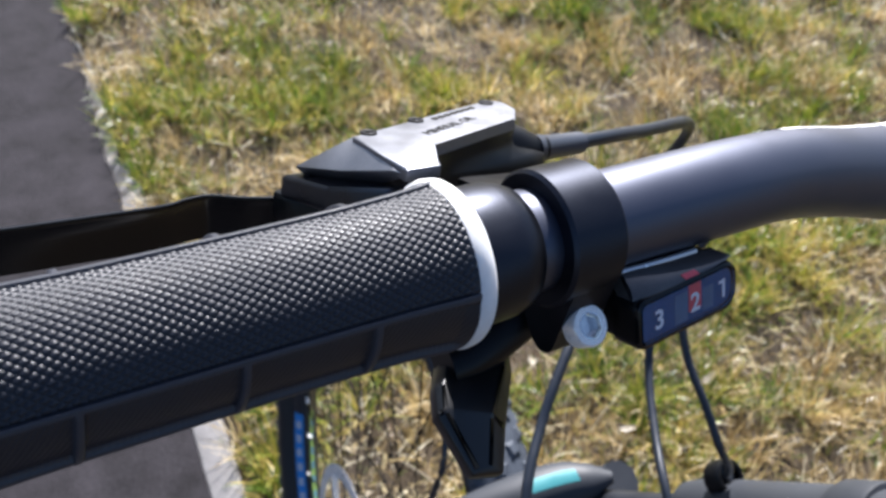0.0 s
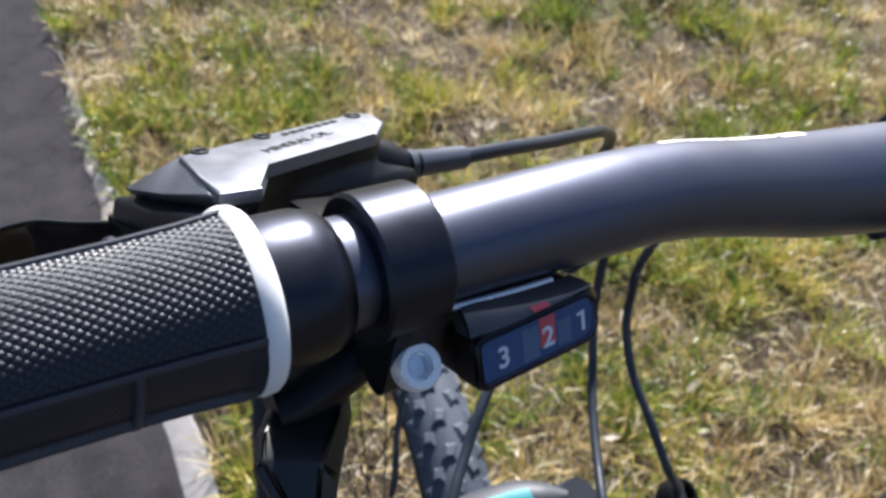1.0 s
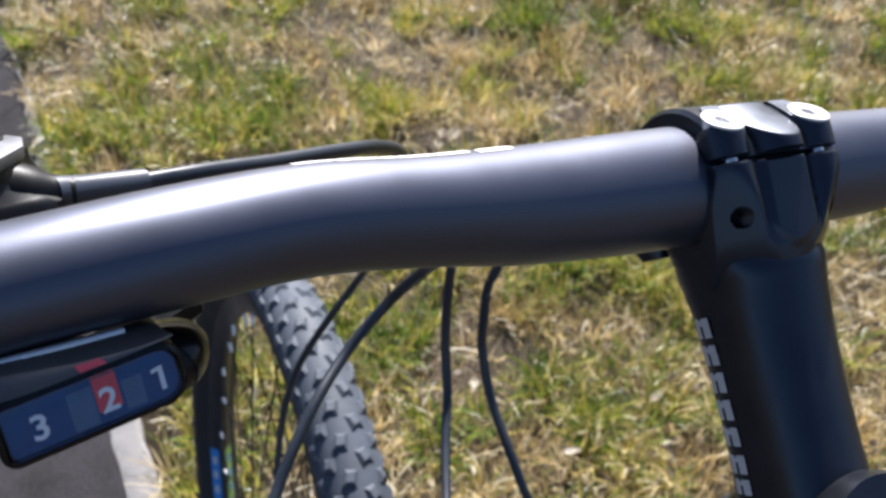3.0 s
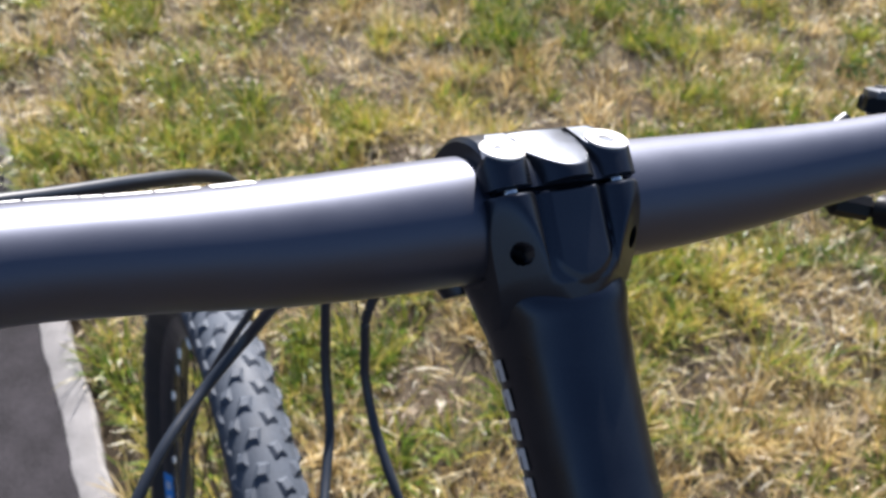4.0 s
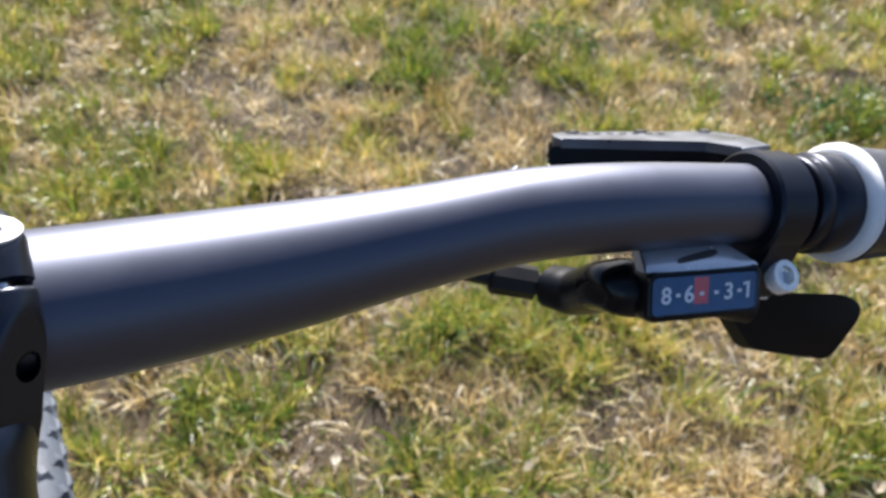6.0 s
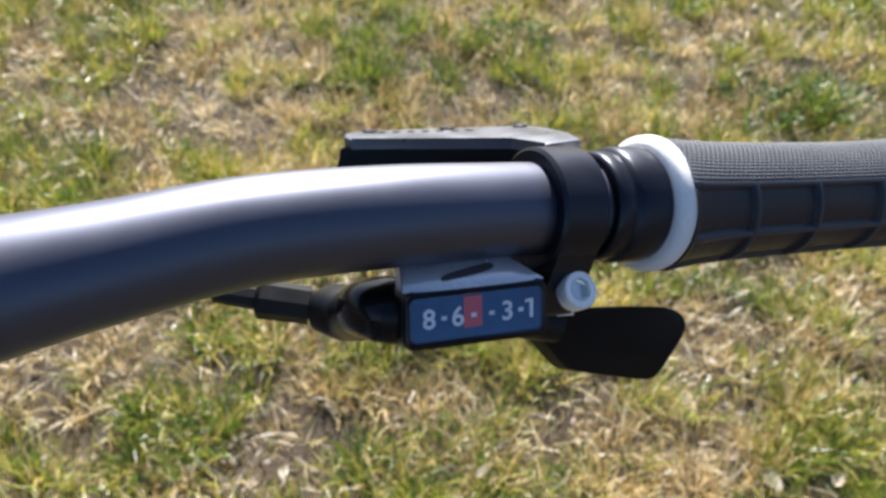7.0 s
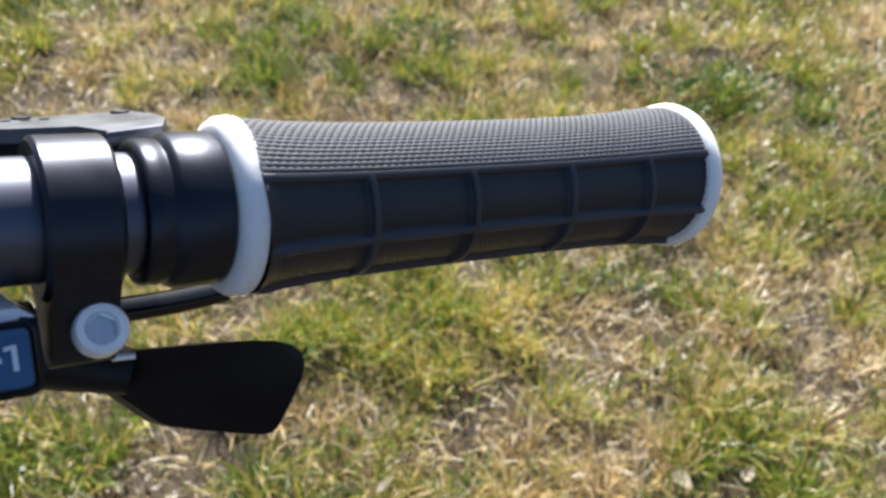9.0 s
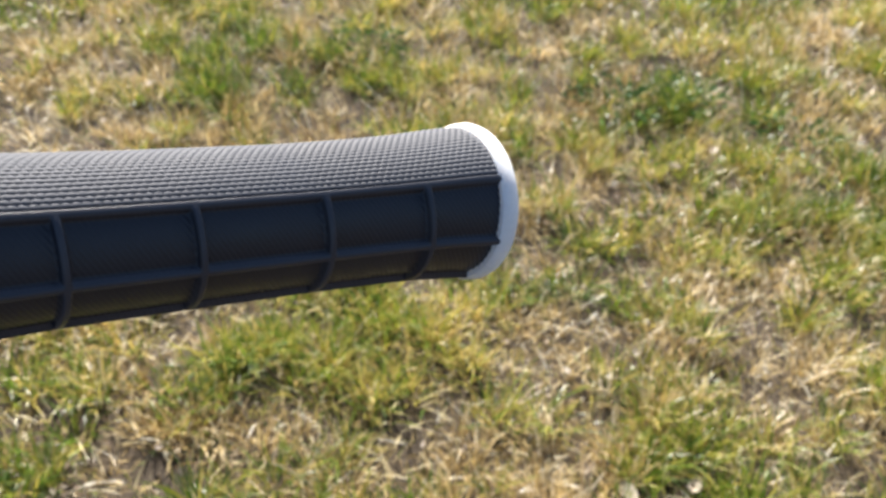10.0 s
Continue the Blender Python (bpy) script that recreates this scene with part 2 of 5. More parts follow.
def finish(name, bm, mat, sharp=38):
    bmesh.ops.recalc_face_normals(bm, faces=bm.faces)
    me = bpy.data.meshes.new(name)
    bm.to_mesh(me)
    bm.free()
    me.materials.append(mat)
    me.shade_smooth()
    me.set_sharp_from_angle(angle=radians(sharp))
    return me


# ---- the bicycle's own axes: x along the handlebar, y ahead, z up; the origin lies in the stem's clamp ----
BIKE = Matrix(((0.98311, 0.01021, 0.18275, 0.0), (0.0, 0.99844, -0.05579, 0.0), (-0.18304, 0.05484, 0.98157, 1.16129), (0, 0, 0, 1)))
BASE = Vector((0.0439, 0.2287, -1.186))
bicycle = new("bicycle")
bicycle.matrix_world = BIKE @ Matrix.Translation(BASE)
bicycle.empty_display_size = 0.05
tagged(bicycle, "black and grey mountain bike standing on the grass verge", "bicycle")


def shallow(ob):
    """The nearest holder that is the bicycle or a part of it, so that nothing lies deeper than a sub-part."""
    while ob.parent and ob.parent.parent:
        ob = ob.parent
    return ob


def part(name, bm, mat, parent=None, label="", sharp=38):
    """One mesh under the bicycle or under one of its parts, built in the bicycle's axes."""
    bm.transform(Matrix.Translation(-BASE))
    ob = new(name, finish(name, bm, mat, sharp))
    ob.parent = shallow(parent or bicycle)
    if label:
        ob["label"] = label
    return ob


# handlebar: distance along, ahead, up, radius
BAR_C = Vector((-0.0020, 0.0006, 0.0056))
BAR = [(-0.352, -0.0299, 0.0083, 0.0111), (-0.34, -0.0286, 0.0091, 0.0111), (-0.305, -0.0256, 0.0113, 0.0111), (-0.27, -0.0225, 0.0138, 0.0111), (-0.24, -0.0198, 0.0160, 0.0111), (-0.20, -0.0156, 0.0181, 0.0111), (-0.16, -0.0110, 0.0197, 0.0114),
       (-0.13, -0.0067, 0.0180, 0.0116), (-0.10, -0.0039, 0.0130, 0.0125), (-0.07, -0.0013, 0.0080, 0.0145), (-0.035, 0.0002, 0.0057, 0.0159), (0.0, 0.0005, 0.0056, 0.0161),
       (0.035, 0.0002, 0.0057, 0.0159), (0.07, -0.0012, 0.0081, 0.0145), (0.10, -0.0038, 0.0130, 0.0124), (0.13, -0.0067, 0.0179, 0.0115), (0.16, -0.0111, 0.0196, 0.0113), (0.20, -0.0156, 0.0181, 0.0110),
       (0.24, -0.0199, 0.0159, 0.0111), (0.27, -0.0226, 0.0137, 0.0111), (0.305, -0.0257, 0.0113, 0.0111), (0.34, -0.0286, 0.0091, 0.0111), (0.352, -0.0299, 0.0083, 0.0111)]
BARS = spline(BAR, 10)


def bar_at(x):
    return Vector((x, *(float(np.interp(x, BARS[:, 0], BARS[:, k])) for k in (1, 2))))


def bar_way(x):
    return (bar_at(x + 0.004) - bar_at(x - 0.004)).normalized()


handlebar = part("handlebar", tube([r[:3] for r in BARS], [r[3] for r in BARS], 48), BAR_PAINT, label="satin grey riser handlebar")
# white print on the front of the bar, not readable: plain bars
for x0, x1, low, high in ((-0.1330, -0.1235, 31, 66), (-0.1229, -0.1130, 30, 66), (-0.1125, -0.1085, 29, 66), (-0.1080, -0.0985, 29, 66), (-0.0979, -0.0885, 28, 66), (-0.0862, -0.0762, 25, 66)):
    rows = []
    for x in np.linspace(x0, x1, 6):
        c, rad = bar_at(x), float(np.interp(x, BARS[:, 0], BARS[:, 3])) + 0.00015
        rows.append([(c.x, c.y + rad * math.sin(radians(a)), c.z + rad * math.cos(radians(a))) for a in np.linspace(low, high, 7)])
    part("print_bar", grid_bm(rows, closed=False), WHITE_INK, handlebar)

# ---- stem ----
S, N, X = Vector((0, 0.826, 0.563)).normalized(), Vector((0, -0.563, 0.826)).normalized(), Vector((1, 0, 0))


def st(x, s, n):
    return BAR_C + X * x + S * s + N * n


def stem_section(s, wide, high, lift=0.0, seg=36, power=0.8):
    out = []
    for k in range(seg):
        t = 2 * math.pi * k / seg
        c, q = math.cos(t), math.sin(t)
        c, q = math.copysign(abs(c) ** power, c), math.copysign(abs(q) ** power, q)
        out.append(st(wide / 2 * c, s, lift + high / 2 * q))
    return out


def arc_clamp(x0, x1, r_in, r_out, t0, t1, seg=18):
    """Half a clamp round the bar, between two angles measured from S towards N."""
    rows = []
    for i in range(seg + 1):
        t = radians(t0 + (t1 - t0) * i / seg)
        d = S * math.cos(t) + N * math.sin(t)
        e = min(0.0012, (r_out - r_in) / 3)
        rows.append([BAR_C + X * x + d * r for x, r in ((x0, r_in), (x0, r_out - e), (x0 + e, r_out), (x1 - e, r_out), (x1, r_out - e), (x1, r_in))])
    return grid_bm(rows)


stem = part("stem", grid_bm([stem_section(q, w, h, l) for q, w, h, l in spline([(-0.010, 0.0425, 0.022, -0.0050), (-0.016, 0.0415, 0.0265, -0.0030), (-0.021, 0.0390, 0.0330, -0.0006), (-0.0255, 0.0360, 0.0372, 0), (-0.031, 0.0332, 0.0368, 0), (-0.037, 0.0319, 0.0358, 0), (-0.050, 0.0305, 0.0342, 0), (-0.075, 0.0290, 0.0345, 0), (-0.098, 0.0300, 0.038, 0)], 6)]), STEM_PAINT, label="black anodised handlebar stem")
part("bar_clamp", arc_clamp(-0.0205, 0.0195, 0.0158, 0.0184, 94, 266), STEM_PAINT, stem)
steer_top, steer_low = st(0, -0.1, 0.022), Vector((0.038, 0.085, -0.345))
steer = (steer_low - steer_top).normalized()
part("steerer_clamp", lathe([(-0.004, 0.0185), (0.0, 0.0195), (0.04, 0.0195), (0.044, 0.0185)], steer_top, steer), STEM_PAINT, stem)


def relief_block(x_range, s_range, height, floor, nx=64, ns=28):
    """A block on the clamp whose top follows height(x, s), closed down to floor."""
    xs, ss = np.linspace(*x_range, nx), np.linspace(*s_range, ns)
    tap = lambda q: 1 - 0.24 * min(1.0, max(0.0, (-0.008 - q) / 0.024)) ** 1.2 - 0.30 * min(1.0, max(0.0, (q - 0.0085) / 0.0095)) ** 1.3
    top = [[st(x * tap(q), q, max(height(x * tap(q), q), floor + 0.0002)) for x in xs] for q in ss]
    bm = bmesh.new()
    tv = [[bm.verts.new(p) for p in row] for row in top]
    bv = [[bm.verts.new(st(x * tap(q) * 0.90, q, floor)) for x in xs] for q in ss]
    for a in range(ns - 1):
        for b in range(nx - 1):
            bm.faces.new((tv[a][b], tv[a][b + 1], tv[a + 1][b + 1], tv[a + 1][b]))
            bm.faces.new((bv[a][b], bv[a + 1][b], bv[a + 1][b + 1], bv[a][b + 1]))
    for a in range(ns - 1):
        for b in (0, nx - 1):
            bm.faces.new((tv[a][b], tv[a + 1][b], bv[a + 1][b], bv[a][b]))
    for b in range(nx - 1):
        for a in (0, ns - 1):
            bm.faces.new((tv[a][b], bv[a][b], bv[a][b + 1], tv[a][b + 1]))
    return bm


BOSS = (-0.0164, 0.0145)
MID_X = sum(BOSS) / 2
HOLES, HOLE_S = (MID_X - 0.0157, MID_X + 0.0179), -0.0130


def soft_min(a, b, k):
    return (a + b - math.sqrt((a - b) ** 2 + k * k)) / 2


def facet(x, s):
    """The slanting face that cuts off each rear boss: height at (x, s)."""
    u, fall = abs(x - MID_X), 34 * max(0.0, -0.018 - s) ** 2
    if x < MID_X:
        return 0.0206 - 0.95 * (u - 0.0158) + 0.62 * (s + 0.0085) - fall
    return 0.0215 - 0.75 * (u - 0.01745) + 0.60 * (s + 0.0061) - fall


def hole_way(x):
    return Vector((-0.95, -0.62, 1.0) if x < MID_X else (0.75, -0.60, 1.0)).normalized()


def boss_top(x, r):
    """Height of the two round bosses at x."""
    out = 0.0
    for xb in BOSS:
        d = abs(x - xb)
        if d < r:
            out = max(out, 0.0168 + math.sqrt(r * r - d * d))
    return out


def rear_top(x, s):
    u = min(1.0, max(0.0, (0.0104 - abs(x - MID_X)) / 0.0040))
    middle = 0.0192 + (0.0026 + 0.05 * s) * u * u * (3 - 2 * u)
    e = min(1.0, max(0.0, (s + 0.0228 - 75 * (x - MID_X) ** 2) / 0.0030))
    base = 0.0198 + 0.36 * min(0.0, s + 0.0215)
    middle = base + (middle - base) * e * e * (3 - 2 * e)
    if s > -0.012 and abs(x - MID_X) > 0.0096:
        middle = 0.0160
    top = max(boss_top(x, 0.0064), middle)
    top = soft_min(top, facet(x, s), 0.0012)
    for hx in HOLES:
        d = Vector((x - hx, s - HOLE_S, top - facet(hx, HOLE_S)))
        w = hole_way(hx)
        if (d - w * d.dot(w)).length < 0.0027:
            top -= 0.006
    edge = min(1.0, (0.0009 - s) / 0.0010)
    return top - 0.0007 * (1 - edge) ** 2


def plate_top(x, s):
    b = boss_top(x, 0.0063)
    middle = max(0.0262 - 0.0085 * (abs(x - MID_X) / 0.0088) ** 2.4, 0.0160)
    a, c = max(b, middle), (0.0213 - 0.755 * s) / 0.656 - (20 * (x - MID_X) ** 2 if abs(x - MID_X) < 0.0092 else 0.0)
    return (a + c - math.sqrt((a - c) ** 2 + 0.0007 ** 2)) / 2


part("clamp_top", relief_block((-0.0227, 0.0208), (0.0009, -0.0290), rear_top, -0.0060, 190, 110), STEM_PAINT, stem, sharp=66)
for xb in BOSS:
    hole_x = HOLES[xb > 0]
    cut_at, cut = st(hole_x, HOLE_S, facet(hole_x, HOLE_S)), hole_way(hole_x)
    cut = (X * cut.x + S * cut.y + N * cut.z).normalized()
    part("bolt_hole", lathe([(-0.0056, 0.0028), (-0.0036, 0.0028), (-0.0035, 0.0026)], cut_at, cut, 24), DARK_HOLE, stem)
    part("lower_boss", lathe([(0.0, 0.0058), (0.0006, 0.0063), (0.014, 0.0063), (0.018, 0.0040)], st(xb, 0.0005, -0.0178), -S, 28), STEM_PAINT, stem)
faceplate = part("faceplate", arc_clamp(-0.0205, 0.0195, 0.0158, 0.0206, -84, 84), STEM_PAINT, stem)
plate = part("plate_top", relief_block((-0.0227, 0.0208), (0.0026, 0.0180), plate_top, 0.0095, 170, 110), STEM_PAINT, faceplate, sharp=60)
chamfer = (S * 0.755 + N * 0.656).normalized()
# the slanted face across the plate is paler: reflected sky is painted into it
plate.data.materials.append(GLARE_METAL)
for poly in plate.data.polygons:
    if poly.normal.dot(chamfer) > 0.91 and poly.normal.dot(S) > 0.42:
        poly.material_index = 1
for xb in BOSS:
    part("clamp_bolt", lathe([(-0.004, 0.0040), (0.0, 0.0054), (0.0004, 0.0056), (0.0007, 0.0053), (0.0008, 0.0046), (0.0006, 0.0030), (0.0004, 0.0022), (-0.0006, 0.0020)], st(xb, 0.0120, (0.0213 - 0.755 * 0.0120) / 0.656), chamfer, 32), STEEL, faceplate, "flat silver bolt head")
    part("bolt_shank", lathe([(0, 0.0021), (0.004, 0.0021)], st(xb, -0.0004, 0.0182), S, 16), SOCKET_STEEL, faceplate)
    part("lower_boss", lathe([(0.0, 0.0058), (0.0006, 0.0064), (0.012, 0.0064), (0.0135, 0.0055)], st(xb, 0.0026, -0.0178), S, 28), STEM_PAINT, faceplate)
# print along the stem's side, too small to read: plain bars
for s0, ln in ((-0.036, 0.0060), (-0.0435, 0.0060), (-0.0510, 0.0060), (-0.0585, 0.0060), (-0.0660, 0.0055), (-0.0735, 0.0055), (-0.0800, 0.0045)):
    def side_point(s, a):
        t = radians(180 - a)
        c, q = math.cos(t), math.sin(t)
        c, q = math.copysign(abs(c) ** 0.8, c), math.copysign(abs(q) ** 0.8, q)
        w = float(np.interp(s, [-0.098, -0.075, -0.05, -0.036], [0.0300, 0.0290, 0.0305, 0.0325]))
        return st(w / 2 * c * 1.014, s, 0.0345 / 2 * q * 1.014)
    for a0, a1, b0, b1 in ((-31, -21, 0.0, 0.92), (-17, -7, 0.0, 0.92), (-21, -17, 0.10, 0.36)):
        part("print_bar", grid_bm([[side_point(s0 - ln * (b0 + (b1 - b0) * i / 3), a0 + (a1 - a0) * j / 4) for j in range(5)] for i in range(4)], closed=False), GREY_INK, stem)


# ---- grips ----
GRIP = [(0.2328, 0.0174), (0.2360, 0.0170), (0.2400, 0.0165), (0.2460, 0.0160), (0.2560, 0.0156), (0.275, 0.0154), (0.305, 0.0154), (0.325, 0.0158), (0.335, 0.0163), (0.342, 0.0169), (0.348, 0.0174), (0.3506, 0.0176)]


def grip(side, turn, span=108):
    """A rubber grip with a diamond-knurled palm zone and ribbed panels, its white ends and lock ring. turn: degrees round the bar."""
    nx, n_zone, n_rest = 480, 300, 170
    nt = n_zone + n_rest
    start = 0.2332 if side > 0 else 0.2352
    gx = np.linspace(start, GRIP[-1][0], nx)
    gr = np.interp(gx, [g[0] for g in GRIP], [g[1] for g in GRIP])
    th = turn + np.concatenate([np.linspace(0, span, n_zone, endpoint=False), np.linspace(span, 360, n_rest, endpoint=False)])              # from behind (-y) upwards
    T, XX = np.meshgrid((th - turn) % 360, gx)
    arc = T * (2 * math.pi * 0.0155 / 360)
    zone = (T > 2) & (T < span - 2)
    if side > 0:
        # close rows of small cells, staggered from row to row
        row = np.floor(arc / 0.00102)
        across, along = np.sin(math.pi * (arc / 0.00102 - row)), np.sin(math.pi * ((XX / 0.0017 + 0.5 * (row % 2)) % 1))
        knurl = np.clip(1.5 * across * (0.22 + 0.78 * along), 0, 1)
    else:
        a, b = XX / 0.0022 + arc / 0.0016, XX / 0.0022 - arc / 0.0016
        knurl = np.clip(np.minimum(np.abs(np.sin(math.pi * a)), np.abs(np.sin(math.pi * b))) * 1.5, 0, 1)
    relief = np.where(zone, (0.00028 if side > 0 else 0.00036) * knurl - 0.0001, 0.0)
    # ridges along and across the panels
    cut = np.full_like(T, 9.0)
    for ridge in (0, span, 156, 206, 260, 312):
        cut = np.minimum(cut, np.abs((T - ridge + 180) % 360 - 180) * (2 * math.pi * 0.0155 / 360))
    cross = np.full_like(T, 9.0)
    for x in (0.2560, 0.2801, 0.3067, 0.3306):
        cross = np.minimum(cross, np.abs(XX - x))
    ridge = np.clip(2.2 - np.minimum(cut, np.where(zone, 9.0, cross)) / 0.00048, 0, 1)
    fine = 0.00010 * np.sin(2 * math.pi * (XX + arc * 0.6) / 0.0012)
    relief = np.where(zone & (ridge <= 0), relief, -0.0008 + 0.0015 * ridge + fine * (1 - ridge))
    relief *= np.clip((XX - start) / 0.003, 0, 1) * np.clip((GRIP[-1][0] - XX) / 0.002, 0, 1)
    rows = []
    for i, x in enumerate(gx):
        c = bar_at(side * x)
        r = gr[i] + relief[i]
        ang = np.radians(th)
        rows.append(np.stack([np.full(nt, c.x), c.y - np.cos(ang) * r, c.z + np.sin(ang) * r], 1))
    v = np.concatenate(rows)
    i, j = np.meshgrid(np.arange(nx - 1), np.arange(nt), indexing="ij")
    j2 = (j + 1) % nt
    f = np.stack([i * nt + j, i * nt + j2, (i + 1) * nt + j2, (i + 1) * nt + j], -1).reshape(-1, 4)
    me = bpy.data.meshes.new("grip")
    me.from_pydata((v - np.array(BASE)).tolist(), [], (f if side < 0 else f[:, ::-1]).tolist())
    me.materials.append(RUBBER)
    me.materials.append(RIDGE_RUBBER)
    me.materials.append(PALM_SHEEN)
    # the right palm zone gets the paler rubber that paints its sheen
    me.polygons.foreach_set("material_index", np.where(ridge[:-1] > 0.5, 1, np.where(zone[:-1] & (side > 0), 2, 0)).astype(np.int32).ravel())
    me.shade_smooth()
    ob = new("grip", me)
    ob.parent = bicycle
    ob["label"] = "black rubber grip with a diamond pattern and ridged panels"
    way = bar_way(side * 0.232) * side
    o = bar_at(side * (0.2298 if side > 0 else 0.2322))
    part("flange", lathe([(0.0, 0.0112), (0.0, 0.0150), (0.0006, 0.0165), (0.0016, 0.0172), (0.0034, 0.0174), (0.0046, 0.0171), (0.0050, 0.0160), (0.0050, 0.0112)], o, way, 56, caps=False), WHITE_RUBBER, ob, "white rubber flange")
    o = bar_at(side * 0.3493)
    way = bar_way(side * 0.347) * side
    part("end_ring", lathe([(0.0, 0.0150), (0.0, 0.0177), (0.0008, 0.0183), (0.0026, 0.0185), (0.0042, 0.0180), (0.0050, 0.0168), (0.0053, 0.0140), (0.0050, 0.0100), (0.0050, 0.0)], o, way, 56), WHITE_RUBBER, ob, "white rubber end ring")
    o = bar_at(side * (0.2142 if side > 0 else 0.2178))
    way = bar_way(side * 0.22) * side
    lead = [(0.0, 0.0118), (0.0008, 0.0127), (0.0030, 0.0137), (0.0048, 0.0142), (0.0062, 0.0144)] if side < 0 else [(0.0, 0.0124), (0.0005, 0.0131), (0.0012, 0.0134), (0.0036, 0.0135), (0.0044, 0.0133), (0.0050, 0.0133), (0.0058, 0.0141), (0.0066, 0.0145)]
    part("lock_ring", lathe([(0.0, 0.0112), *lead, (0.0140, 0.0145), (0.0152, 0.0143), (0.0156, 0.0135), (0.0156, 0.0112)], o, way, 56, caps=False), ANODISED, ob, "gloss black lock ring")
    return ob


grip(-1, 27, 95)
grip(1, 54)


# ---- lever and shifter sets ----
def mirrored(side, pts):
    return [Vector((side * p[0], p[1], p[2])) for p in pts]


def digit(text, place, right, up, high, parent, mat=None):
    """One printed character as a thin mesh."""
    cu = bpy.data.curves.new("digit", 'FONT')
    cu.body, cu.size, cu.extrude, cu.align_x, cu.align_y = text, high * 1.38, 0.00004, 'CENTER', 'CENTER'
    cu.offset = high * (0.028 if len(text) == 1 else 0.0)
    ob = bpy.data.objects.new("digit", cu)
    scene.collection.objects.link(ob)
    dg = bpy.context.evaluated_depsgraph_get()
    me = bpy.data.meshes.new_from_object(ob.evaluated_get(dg))
    bpy.data.objects.remove(ob)
    bpy.data.curves.remove(cu)
    if text == "1":
        # the short flag at the top of the stroke
        bm = bmesh.new()
        bm.from_mesh(me)
        x0, y1 = min(v.co.x for v in me.vertices), max(v.co.y for v in me.vertices)
        flag = [(x0 + 0.0001, y1), (x0 - high * 0.26, y1 - high * 0.05), (x0 - high * 0.26, y1 - high * 0.21), (x0 + 0.0001, y1 - high * 0.17)]
        bm.faces.new([bm.verts.new((x, y, 0.00004)) for x, y in flag])
        bm.to_mesh(me)
        bm.free()
    r, u = Vector(right).normalized(), Vector(up).normalized()
    w = r.cross(u).normalized()
    u = w.cross(r)
    me.transform(Matrix.Translation(-BASE) @ Matrix.Translation(place) @ Matrix((r, u, w)).transposed().to_4x4())
    me.materials.clear()
    me.materials.append(mat or WHITE_INK)
    o = new("digit" if len(text) == 1 else "lettering", me)
    o.parent = shallow(parent)
    return o


